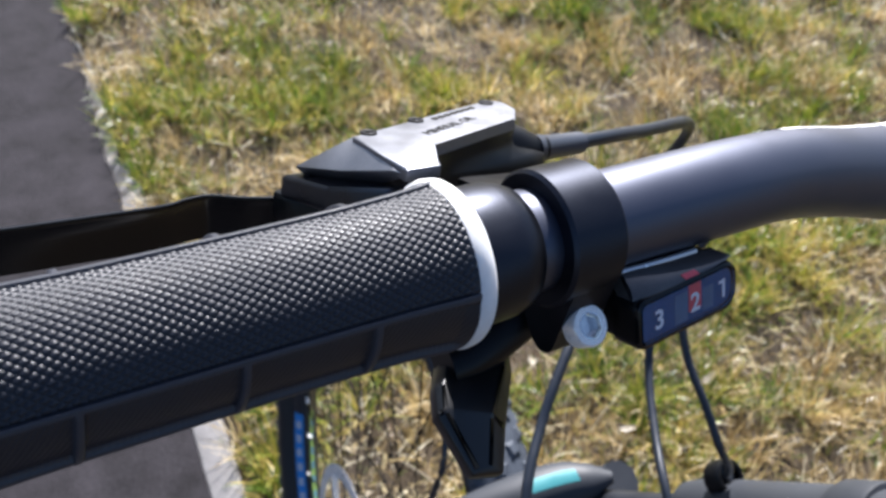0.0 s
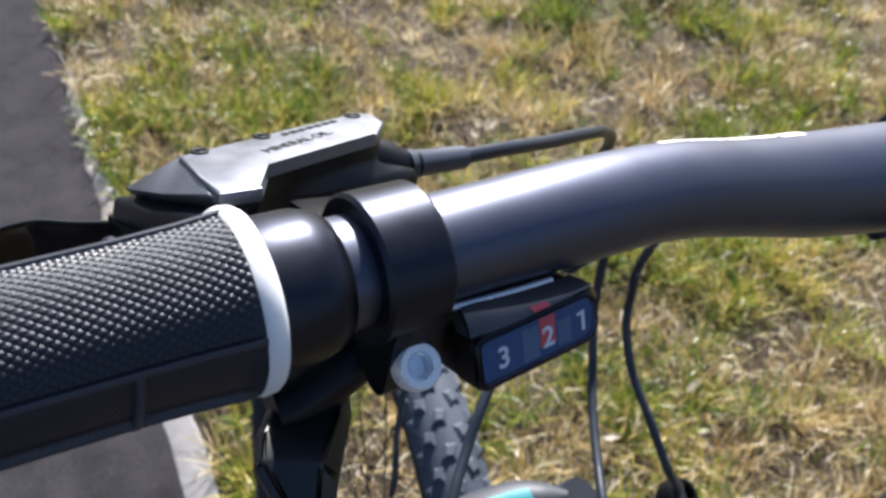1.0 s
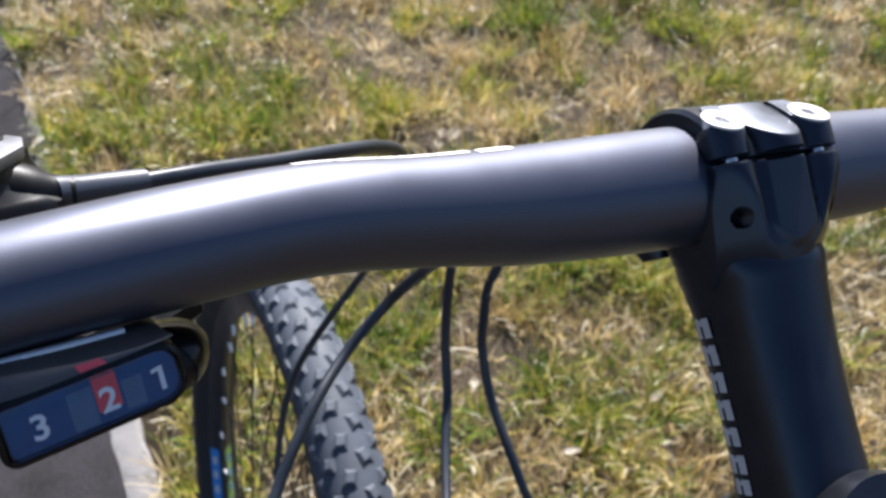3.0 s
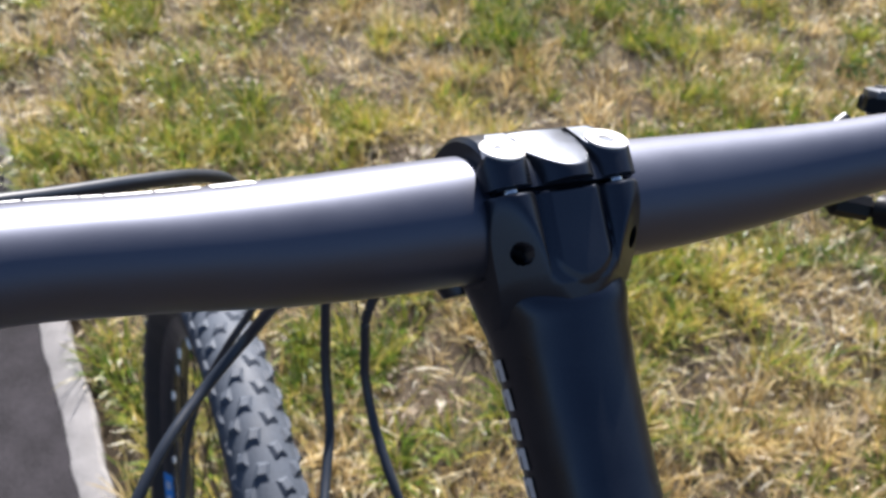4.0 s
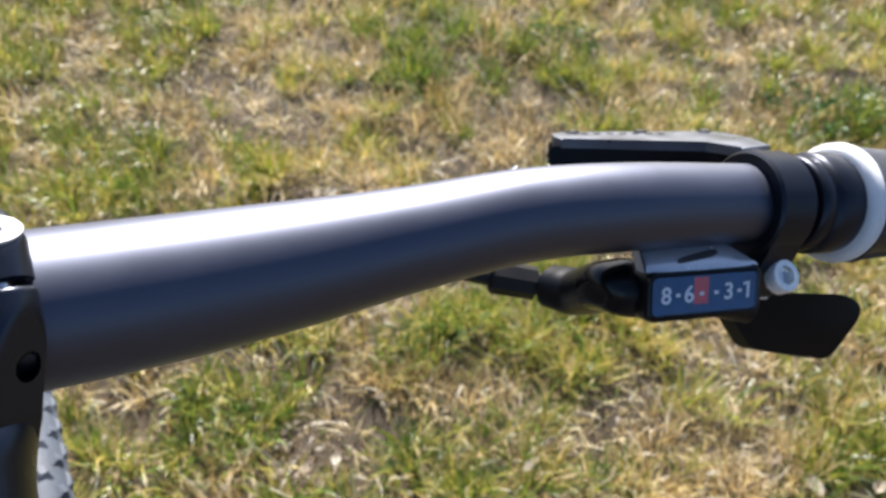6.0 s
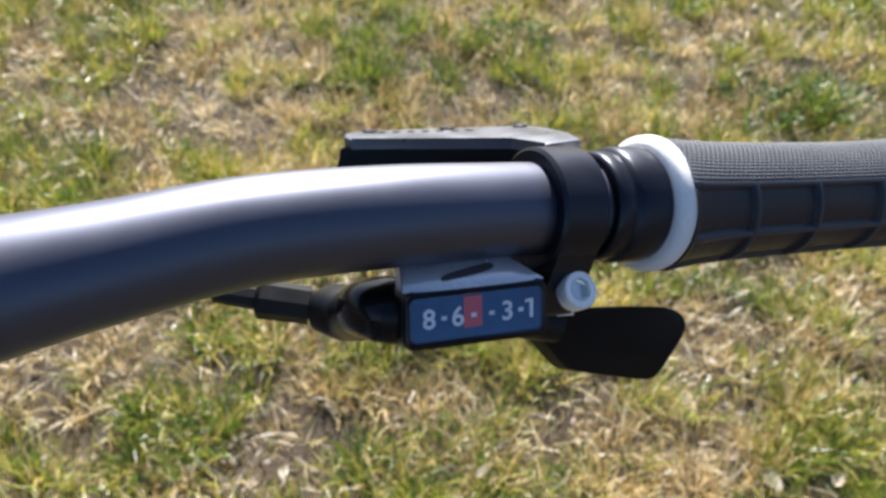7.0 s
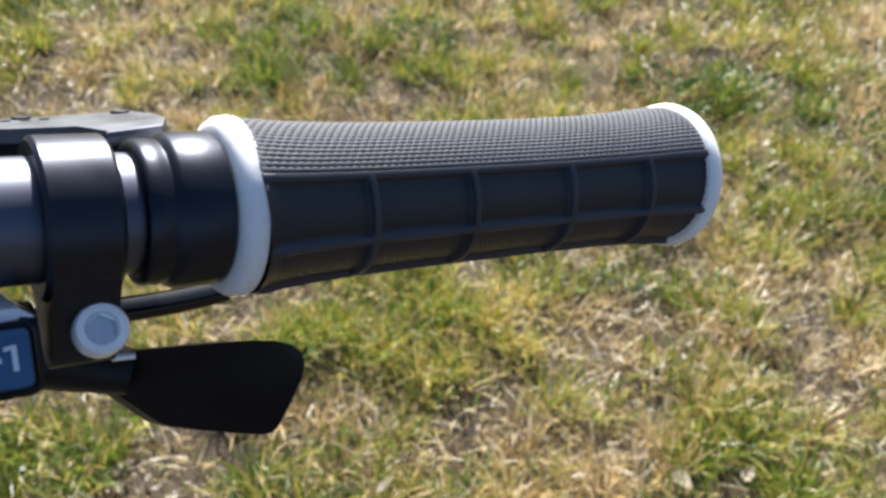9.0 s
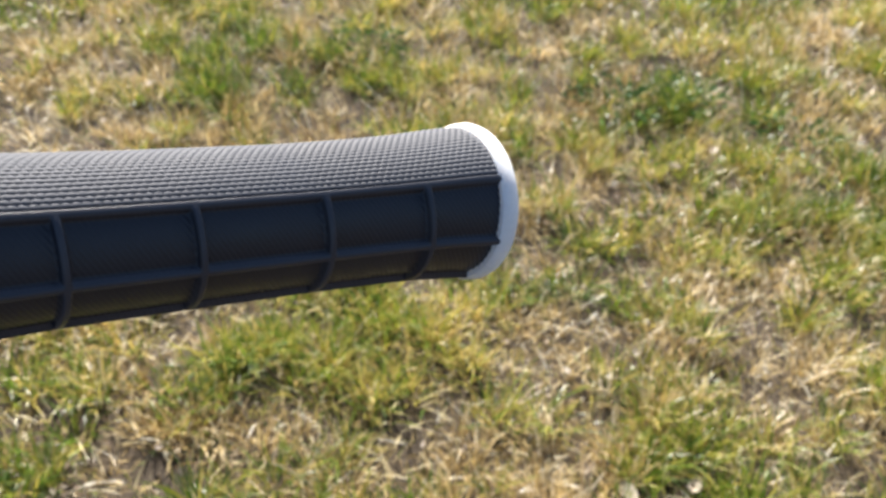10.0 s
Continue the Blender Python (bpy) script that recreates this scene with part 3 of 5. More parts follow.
def brake_lever(side, out):
    """The brake's reservoir in front of the bar, its clamp, cover and lever blade. side: -1 or 1 along x; out: metres further out."""
    cover_z = (lambda y: 0.0205 - 0.48 * y) if side < 0 else (lambda y: 0.0219 - 0.52 * y)
    nrm = Vector((0, 0.433, 0.902)) if side < 0 else Vector((0, 0.461, 0.887))

    def flat(pts, drop=0.0):
        return [Vector((side * (x + out), y, cover_z(y))) - nrm * drop for x, y in pts]
    top = [(0.2330, 0.0320), (0.1790, 0.0570), (0.1758, 0.0545), (0.1765, 0.0470), (0.1830, 0.0375), (0.2170, 0.0225), (0.2225, 0.0088), (0.2318, 0.0075), (0.2325, 0.0180)]
    body_pts = [(0.2330, 0.0300), (0.1790, 0.0550), (0.1765, 0.0530), (0.1775, 0.0470), (0.1840, 0.0385), (0.2170, 0.0235), (0.2225, 0.0105), (0.2305, 0.0095), (0.2315, 0.0180)]
    if side > 0:
        top = [(0.2300, 0.0320), (0.1860, 0.0520), (0.1815, 0.0512), (0.1785, 0.0470), (0.1778, 0.0425), (0.2140, 0.0195), (0.2150, 0.0075), (0.2265, 0.0070), (0.2315, 0.0170), (0.2320, 0.0243)]
        body_pts = top
    # the body hangs from the cover; its inner end sweeps out towards the hose
    mid_x, mid_y = sum(p[0] for p in body_pts) / len(body_pts), sum(p[1] for p in body_pts) / len(body_pts)
    body_rows = []
    for drop, sweep, inset in ((0.0026, 0.0, 0.06), (0.0034, 0.0, 0.02), (0.0060, 0.0004, 0.02), (0.0080, 0.0018, 0.02), (0.0098, 0.0046, 0.02), (0.0112, 0.0085, 0.02), (0.0150, 0.0095, 0.03), (0.0190, 0.0040, 0.05), (0.0215, -0.0030, 0.14)):
        if side > 0:
            sweep *= 0.55
        ring = []
        for x, y in body_pts:
            end = min(1.0, max(0.0, (0.194 - x) / 0.012))
            ring.append((x + (mid_x - x) * inset - sweep * end, y + (mid_y - y) * (inset + (0.35 * end if drop > 0.009 else 0))))
        ring = spline([*ring, ring[0]], 3)[:-1]
        body_rows.append(flat(ring, drop))
    body = part("brake_lever", grid_bm(body_rows), BLACK_PLASTIC, label="black hydraulic brake lever with a bolted reservoir", sharp=50)
    # same cover on both sides; the right one's dimmer light is in its colour
    cover = part("reservoir_cover", prism(flat(top, 0.0), -nrm * 0.0031, 0.0007), DARK_GREY_METAL if side < 0 else DIM_COVER, body, "dark grey reservoir cover")
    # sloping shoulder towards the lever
    sh = [Vector(p) for p in ((-0.2318, 0.0330, 0.0046), (-0.2318, 0.0250, 0.0085), (-0.2322, 0.0085, 0.0150), (-0.2380, 0.0240, 0.0020), (-0.2425, 0.0395, -0.0105))]
    bm = prism(sh, Vector((0.004, 0.0, -0.004)), 0.0006)
    if side < 0:
        part("cover_shoulder", bm, DARK_GREY_METAL, body, "grey sloping shoulder")
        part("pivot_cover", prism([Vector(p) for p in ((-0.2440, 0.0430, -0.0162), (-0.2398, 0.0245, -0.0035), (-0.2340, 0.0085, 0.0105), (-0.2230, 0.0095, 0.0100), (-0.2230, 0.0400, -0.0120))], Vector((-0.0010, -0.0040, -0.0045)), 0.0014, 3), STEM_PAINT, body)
        neck = spline([(-0.182, 0.0420, -0.0110, 0.0078), (-0.1755, 0.0405, -0.0112, 0.0062), (-0.1710, 0.0400, -0.0112, 0.0044), (-0.1670, 0.0400, -0.0114, 0.0036)], 6)
        part("hose_neck", tube([r[:3] for r in neck], [r[3] for r in neck], 24), BLACK_PLASTIC, body)
    else:
        bm.free()
    for x, y in (((0.2280, 0.0335), (0.2110, 0.0412), (0.1820, 0.0535)) if side < 0 else ((0.2270, 0.0315), (0.2080, 0.0402), (0.1880, 0.0490))):
        o = flat([(x, y)], -0.0002)[0]
        part("cover_screw", lathe([(-0.003, 0.0012), (0.0, 0.0021), (0.0002, 0.0022), (0.0004, 0.0018), (0.0001, 0.0012), (-0.0008, 0.0011)], o, nrm, 18), DARK_HOLE, body)
    # print on the cover: one line that can be read, one too small
    if side < 0:
        a, b = flat([(0.2157, 0.0294), (0.1926, 0.0418)], -0.0001)
        digit("MINERAL OIL", (a + b) / 2, b - a, nrm.cross(b - a), 0.0029, cover, BLACK_PLASTIC)
    for k in range(7):
        u = k / 7
        x0, y0 = (0.2055 - 0.0183 * u, 0.0408 + 0.0088 * u) if side < 0 else (0.2120 - 0.0250 * u, 0.0335 + 0.0130 * u)
        p = flat([(x0, y0), (x0 - 0.0018, y0 + 0.0009), (x0 - 0.0012, y0 + 0.0023), (x0 + 0.0006, y0 + 0.0014)], -0.0001)
        part("print_bar", prism(p, nrm * 0.0001), BLACK_PLASTIC, cover)
    cx = side * (0.2195 + out)
    cl = bar_at(cx)
    part("clamp_neck", block(cl + Vector((-side * 0.012, 0.018, -0.008)), ((1, 0, 0), (0, 0.85, -0.5), (0, 0.5, 0.85)), (0.008, 0.010, 0.006), 0.002), BLACK_PLASTIC, body)
    # pivot housing below the cover and the blade that runs out in front of the grip
    part("pivot_housing", prism(mirrored(side, [(0.2430 + out, 0.0370, -0.0190), (0.2455 + out, 0.0430, -0.0215), (0.2360 + out, 0.0470, -0.0230), (0.2240 + out, 0.0390, -0.0170), (0.2240 + out, 0.0220, -0.0060)]), -nrm * 0.008, 0.0016), BLACK_PLASTIC, body)
    edge = spline([(0.2320 + out, 0.0400, -0.0250), (0.2416 + out, 0.0435, -0.0258), (0.2518 + out, 0.0452, -0.0260), (0.2595 + out, 0.0470, -0.0260), (0.2654 + out, 0.0464, -0.0260), (0.2721 + out, 0.0447, -0.0260), (0.2897 + out, 0.0435, -0.0262), (0.3097 + out, 0.0424, -0.0265), (0.3300 + out, 0.0425, -0.0275), (0.3480 + out, 0.0450, -0.0300)], 6)
    section = [(0.0001, -0.0004), (0.0004, 0.0), (0.0011, -0.0002), (0.0022, -0.0024), (0.0030, -0.0130), (0.0022, -0.0146), (-0.0004, -0.0150), (-0.0016, -0.0140), (-0.0008, -0.0110), (0.0006, -0.0060), (0.0004, -0.0022), (0.0000, -0.0012)]
    rows = []
    for i, (x, y, z) in enumerate(edge):
        shrink = 1 - 0.35 * max(0.0, 1 - i / 8) - 0.5 * max(0.0, (i - len(edge) + 5) / 5)
        rows.append([Vector((side * x, y + a, z + b * shrink)) for a, b in section])
    part("lever_blade", grid_bm(rows), BLACK_METAL, body, "slim black lever blade")
    # hose boot
    if side < 0:
        h0, h1 = Vector((-0.1715, 0.0395, -0.0110)), Vector((-0.1490, 0.0455, -0.0155))
        part("hose_boot", lathe([(0.0, 0.0044), (0.003, 0.0041), (0.006, 0.0037), (0.0200, 0.0034), (0.0232, 0.0033), (0.0236, 0.0024)], h0, h1 - h0, 24), BOOT_RUBBER, body)
    return body


brake_lever(-1, 0.0)
brake_lever(1, 0.004)


def shifter(side, out, marks, pointer, quad):
    """A trigger shifter under the bar: clamp and bolt, body, window with numbers and red pointer, thumb paddle, barrel adjuster."""
    tl, tr, br, bl = [Vector(q) for q in quad]
    right, upv = (tr - tl).normalized(), ((tl + tr) - (bl + br)).normalized()
    nrm = right.cross(upv).normalized()
    upv = nrm.cross(right)
    mid = (tl + tr + br + bl) / 4
    wide, high = ((tr - tl).length + (br - bl).length) / 2, ((tl - bl).length + (tr - br).length) / 2

    def on(u, v, d=0.0):
        return mid + right * (u * wide / 2) + upv * (v * high / 2) + nrm * d

    def rounded(u0, u1, v0, v1, d, r, swell=0.0):
        """An outline in the window's plane; the corners towards the middle of the bar may be rounder by swell."""
        out = []
        for uu, vv, su, sv, t0 in ((u0, v0, 1, 1, 180), (u1, v0, -1, 1, 270), (u1, v1, -1, -1, 0), (u0, v1, 1, -1, 90)):
            rad = r + (swell if (su < 0) == (side < 0) else 0.0)
            a, b = rad / (wide / 2), rad / (high / 2)
            out += [on(uu + su * a + a * math.cos(radians(t0 + 18 * i)), vv + sv * b + b * math.sin(radians(t0 + 18 * i)), d) for i in range(6)]
        return out
    sw = 0.0021 if side < 0 else 0.0004
    body = part("gear_shifter", prism([on(-1.0, -0.9, -0.002), on(1.0, -0.9, -0.002), on(1.0, 0.9, -0.002), on(-1.0, 0.9, -0.002)], -nrm * 0.012 + upv * 0.001, 0.0022, 3), BLACK_PLASTIC, label="black trigger gear shifter with a numbered window")
    case = part("display_case", prism(rounded(-1, 1, -1, 1, 0.0004, 0.0024, sw), -nrm * 0.0064, 0.0010, 2), BLACK_PLASTIC, body)
    dial = part("dial", prism(rounded(-0.90, 0.90, -0.72, 0.74, 0.0005, 0.0012, sw), nrm * 0.0002), DISPLAY_BACK, case, "dark blue gear dial")
    part("red_pointer", prism([on(pointer - 0.125, -0.38, 0.00075), on(pointer + 0.125, -0.38, 0.00075), on(pointer + 0.125, 0.66, 0.00075), on(pointer - 0.125, 0.66, 0.00075)], nrm * 0.0001), RED_PAINT, case, "red gear pointer")
    for text, u in marks:
        if text == "-":
            part("dash", prism([on(u - 0.035, -0.05, 0.0009), on(u + 0.035, -0.05, 0.0009), on(u + 0.035, 0.09, 0.0009), on(u - 0.035, 0.09, 0.0009)], nrm * 0.0001), WHITE_INK, dial)
        else:
            digit(text, on(u, 0.0 if side > 0 else -0.10, 0.00095), right, upv, high * (0.33 if side > 0 else 0.37), dial)
    window = part("window", prism(rounded(-0.915, 0.915, -0.745, 0.765, 0.0011, 0.0013, sw), nrm * 0.0006), glass, case, "clear plastic window")
    window.visible_shadow = False
    # rim of the window
    rings = [rounded(-0.985, 0.985, -0.97, 0.97, 0.0002, 0.0023, sw), rounded(-0.975, 0.975, -0.95, 0.95, 0.0014, 0.0022, sw), rounded(-0.94, 0.94, -0.80, 0.82, 0.0017, 0.0015, sw), rounded(-0.918, 0.918, -0.75, 0.77, 0.0013, 0.0013, sw), rounded(-0.918, 0.918, -0.75, 0.77, 0.0003, 0.0013, sw)]
    part("window_rim", grid_bm(rings, caps=False), BLACK_METAL, case)
    # glossy hood between the window and the bar
    hood_at = lambda u, k: on((u * (1 - 0.32 * k) - 0.22 * k) if side > 0 else u * (1 - 0.10 * k), 0.95 + (0.98 if side > 0 else 0.52 - 0.32 * u) * k, 0.0012 - (0.0080 if side > 0 else 0.0052) * k ** 1.7 - 0.0014 * abs(u) ** 4)
    # the right hood is paler: reflected sky is put into its colour
    part("hood", joined(grid_bm([[hood_at(u, k) for u in np.linspace(-0.98, 0.98, 15)] for k in np.linspace(0, 1, 9)], closed=False), prism([on(-0.96, 0.9, -0.0010), on(0.96, 0.9, -0.0010), on(0.50 if side > 0 else 0.80, 1.9 if side > 0 else 1.12, -0.0088 if side > 0 else -0.0048), on(-0.86, 1.9 if side > 0 else 1.58, -0.0088 if side > 0 else -0.0060)], -nrm * 0.004)), GLARE_PLASTIC if side > 0 else SMOKY_PLASTIC, body, "glossy hood")
    if side < 0:
        part("dial_panel", prism([on(u, v, 0.00072) for u, v in ((-0.26, -0.66), (0.0, -0.66), (0.0, 0.50), (-0.26, 0.50))], nrm * 0.00005), DIAL_PANEL, case, "pale blue panel on the dial")
        part("dial_panel", prism([on(u, v, 0.00072) for u, v in ((0.30, -0.60), (0.52, -0.60), (0.52, 0.30), (0.30, 0.30))], nrm * 0.00005), DIAL_PANEL, case, "pale blue panel on the dial")
        # added strip: the reflection along the hood's top edge, made as a shape
        part("hood_glint", tube([on(u, 1.47 - 0.30 * u - 0.03 * u * u, -0.0044 - 0.0012 * u * u) for u in np.linspace(-1.02, 0.55, 9)], 0.0008, 10), GLARE_PLASTIC, body, "pale strip painting the reflection along the hood's edge")
        part("hood_pointer", grid_bm([[hood_at(u - 0.10 * k, k) + nrm * 0.0002 for u in np.linspace(pointer - 0.19, pointer + 0.09, 5)] for k in np.linspace(0.08, 0.40, 5)], closed=False), RED_PAINT, body, "red pointer seen through the hood")
    if side > 0:
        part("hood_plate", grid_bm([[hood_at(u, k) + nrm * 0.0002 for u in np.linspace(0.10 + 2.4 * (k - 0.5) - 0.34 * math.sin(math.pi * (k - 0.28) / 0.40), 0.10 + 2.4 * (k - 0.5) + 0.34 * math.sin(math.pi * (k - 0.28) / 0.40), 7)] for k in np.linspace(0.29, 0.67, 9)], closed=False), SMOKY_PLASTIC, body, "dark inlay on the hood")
    # clamp round the bar and its bolt
    cx = side * ((0.2038 if side > 0 else 0.2050) + out)
    c, way = bar_at(cx), bar_way(cx)
    a, q = (0.0066, 0.0146) if side > 0 else (0.0080, 0.0150)
    clamp = part("shifter_clamp", ring_bm([(-a, 0.0112), (-a, q - 0.0008), (0.0008 - a, q), (0.0054, q), (0.0062, q - 0.0007), (0.0062, 0.0112)], c, way, 56), ANODISED, body, "gloss black bar clamp")
    bolt_p = Vector((side * (0.2032 + out), -0.0343, 0.0077))
    axis = Vector((-side * 0.05, -0.58, 0.815)).normalized()
    # strap from the ring down to the bolt: an outline round both, across the bar
    lie = axis - way * axis.dot(way)
    e1 = lie.normalized()
    e2 = way.cross(e1)
    seat_p = bolt_p - axis * 0.0105
    rim = []
    for o, r in ((c, q - 0.0005), (seat_p - axis * 0.0008, 0.0042)):
        rim += [((o - c).dot(e1) + r * math.cos(2 * math.pi * i / 40), (o - c).dot(e2) + r * math.sin(2 * math.pi * i / 40)) for i in range(40)]
    rim = sorted(rim)
    hull = []
    for pts in (rim, rim[::-1]):
        chain = []
        for p in pts:
            while len(chain) > 1 and (chain[-1][0] - chain[-2][0]) * (p[1] - chain[-2][1]) - (chain[-1][1] - chain[-2][1]) * (p[0] - chain[-2][0]) <= 1e-12:
                chain.pop()
            chain.append(p)
        hull += chain[:-1]
    part("clamp_ear", prism([c + e1 * u + e2 * v - way * 0.0056 for u, v in hull], way * 0.0112, 0.0006, 2), ANODISED, clamp)
    bolt = part("clamp_bolt", lathe([(-0.012, 0.0022), (0.0, 0.0022), (0.0, 0.0043), (0.0004, 0.0047), (0.0036, 0.0047), (0.0042, 0.0043), (0.0042, 0.0029)], bolt_p - axis * 0.0040, axis, 36, caps=False), STEEL, clamp, "silver hex bolt")
    _, s1, s2 = frame_axes(axis, up=way)
    socket = []
    for high_at, reach, six in ((0.0042, 0.0030, 0), (0.00425, 0.0025, 1), (0.00405, 0.0024, 1), (0.0022, 0.0024, 1), (0.0021, 0.00002, 1)):
        ring = []
        for i in range(36):
            t = 2 * math.pi * i / 36
            rad = reach * (math.cos(math.pi / 6) / math.cos((t % (math.pi / 3)) - math.pi / 6) * 1.12 if six else 1.0)
            ring.append(bolt_p + axis * (high_at - 0.0040) + s1 * (rad * math.cos(t)) + s2 * (rad * math.sin(t)))
        socket.append(ring)
    part("hex_socket", grid_bm(socket, caps=False), SOCKET_STEEL, bolt, "hex socket")
    # body under the bar, towards the middle
    inner = tl if side > 0 else tr
    low = bl if side > 0 else br
    way_in = Vector((-side, 0, 0))
    rise = Vector((0, 0, 0.0028))
    part_up, fat = (0.5, 0.0) if side > 0 else (0.22, -0.0010)
    blob = spline([(*(inner * part_up + low * (1 - part_up) - nrm * 0.008 - way_in * 0.012), 0.0072 + fat), (*(inner * part_up + low * (1 - part_up) - nrm * 0.0095 - way_in * 0.002), 0.0076 + fat), (*(inner * (part_up + 0.05) + low * (0.95 - part_up) - nrm * 0.014 + way_in * 0.002), 0.0074 + fat), (side * 0.1632, -0.0060, -0.0165, 0.0072), (side * 0.1618, 0.0000, -0.0205, 0.0068), (side * 0.1606, 0.0038, -0.0226, 0.0064)], 6)
    part("shifter_body", tube([r[:3] for r in blob], [r[3] for r in blob], 28, flat=0.9, power=0.8), BLACK_PLASTIC, body)
    part("body_cap", tube([r[:3] for r in blob[8:15]], [r[3] * 1.03 for r in blob[8:15]], 28, flat=0.9, power=0.8), BLACK_METAL, body, "glossy black cap")
    a0, a1 = Vector((side * 0.1590, 0.0058, -0.0265)) + rise, Vector((side * 0.1460, 0.0135, -0.0262)) + rise * 0.6
    part("barrel_adjuster", lathe([(-0.001, 0.0032), (0.0015, 0.0032), (0.0018, 0.0049), (0.0145, 0.0051), (0.0152, 0.0045), (0.0158, 0.0030), (0.0260, 0.0026), (0.0265, 0.0020)], a0, a1 - a0, 8), BLACK_PLASTIC, body)
    return body


QUAD_R = [(0.1592, -0.0241, 0.0090), (0.1936, -0.0310, 0.0113), (0.1936, -0.0385, -0.0002), (0.1595, -0.0314, -0.0022)]
QUAD_L = [(-0.1948, -0.0334, 0.0122), (-0.1626, -0.0271, 0.0149), (-0.1588, -0.0327, 0.0046), (-0.1906, -0.0392, 0.0018)]
shift_r = shifter(1, 0.0005, [("8", -0.66), ("-", -0.46), ("6", -0.27), ("-", -0.05), ("-", 0.20), ("3", 0.42), ("-", 0.61), ("1", 0.76)], -0.06, QUAD_R)
shift_l = shifter(-1, 0.0, [("3", -0.57), ("2", 0.14), ("1", 0.72)], 0.14, QUAD_L)

# thumb paddles
def cut_corners(outline, k=0.2):
    """An outline with each corner cut off, to round it."""
    n = len(outline)
    out = []
    for i in range(n):
        a, b = outline[i], outline[(i + 1) % n]
        out += [a.lerp(b, k), a.lerp(b, 1 - k)]
    return out


def bent_paddle(face, edge, way):
    """A thick paddle: its face, bent across the middle, falls off to a longer edge and goes down along way."""
    bm = bmesh.new()
    rows = [[bm.verts.new(Vector(p)) for p in r] for r in (face, edge, [Vector(p) + Vector(way) for p in edge])]
    n = len(face)
    for a, b in zip(rows, rows[1:]):
        for k in range(n):
            bm.faces.new((a[k], a[(k + 1) % n], b[(k + 1) % n], b[k]))
    top = rows[0]
    bm.faces.new((top[0], top[1], top[2], top[5], top[6], top[7]))
    bm.faces.new((top[2], top[3], top[4], top[5]))
    bm.faces.new(rows[2])
    bmesh.ops.bevel(bm, geom=list(bm.edges), offset=0.0019, segments=4, profile=0.5, affect='EDGES', clamp_overlap=True)
    return bm


pad = [Vector(p) for p in ((0.2055, -0.0210, -0.0135), (0.2172, -0.0270, -0.0092), (0.2385, -0.0347, -0.0070), (0.2424, -0.0384, -0.0076), (0.2432, -0.0412, -0.0105), (0.2374, -0.0436, -0.0248), (0.2352, -0.0430, -0.0265), (0.2204, -0.0304, -0.0309), (0.2184, -0.0290, -0.0303), (0.2085, -0.0240, -0.0198))]
part("thumb_paddle", prism(cut_corners(cut_corners(pad)), Vector((-0.2, 0.55, -0.45)) * 0.006, 0.0010, 2), BLACK_PLASTIC, shift_r, "matt black thumb paddle")
part("paddle_arm", tube([(0.196, -0.018, -0.012), (0.204, -0.0205, -0.0145), (0.213, -0.0255, -0.0160)], [0.0064, 0.0060, 0.0046], 14), BLACK_PLASTIC, shift_r)
part("spring_pin", tube([(0.2085, -0.0268, -0.0090), (0.2125, -0.0282, -0.0084)], 0.0007, 10), STEEL, shift_r, "small steel spring pin")
part("release_trigger", tube(spline([(0.200, -0.006, -0.016), (0.214, -0.004, -0.020), (0.232, -0.0010, -0.0250), (0.246, 0.002, -0.0285)], 5), 0.0034, 14, flat=0.7), BLACK_METAL, shift_r)
PADDLE_EDGE = [(-0.2080, -0.0215, -0.0158), (-0.2085, -0.0262, -0.0190), (-0.2152, -0.0382, -0.0218), (-0.2192, -0.0472, -0.0245), (-0.2272, -0.0466, -0.0232), (-0.2325, -0.0340, -0.0168), (-0.2300, -0.0270, -0.0172), (-0.2228, -0.0165, -0.0215)]
PADDLE_FACE = [(-0.2105, -0.0215, -0.0143), (-0.2118, -0.0260, -0.0152), (-0.2192, -0.0362, -0.0178), (-0.2226, -0.0460, -0.0226), (-0.2258, -0.0460, -0.0224), (-0.2308, -0.0338, -0.0150), (-0.2285, -0.0274, -0.0148), (-0.2222, -0.0185, -0.0170)]
part("thumb_paddle", bent_paddle(PADDLE_FACE, PADDLE_EDGE, (0.0012, 0.0020, -0.0055)), GLOSSY_BLACK, shift_l, "thick glossy black thumb paddle, bent across")
part("paddle_arm", tube(spline([(-0.1985, -0.012, -0.006), (-0.2060, -0.0155, -0.0090), (-0.2140, -0.0180, -0.0135), (-0.2200, -0.0195, -0.0165), (-0.2250, -0.0200, -0.0175)], 4), 0.0076, 20, flat=0.8), BLACK_PLASTIC, shift_l)
part("release_trigger", tube(spline([(-0.200, -0.006, -0.014), (-0.214, -0.004, -0.020), (-0.232, -0.0010, -0.0250), (-0.246, 0.002, -0.0285)], 5), 0.0034, 14, flat=0.7), BLACK_METAL, shift_l)

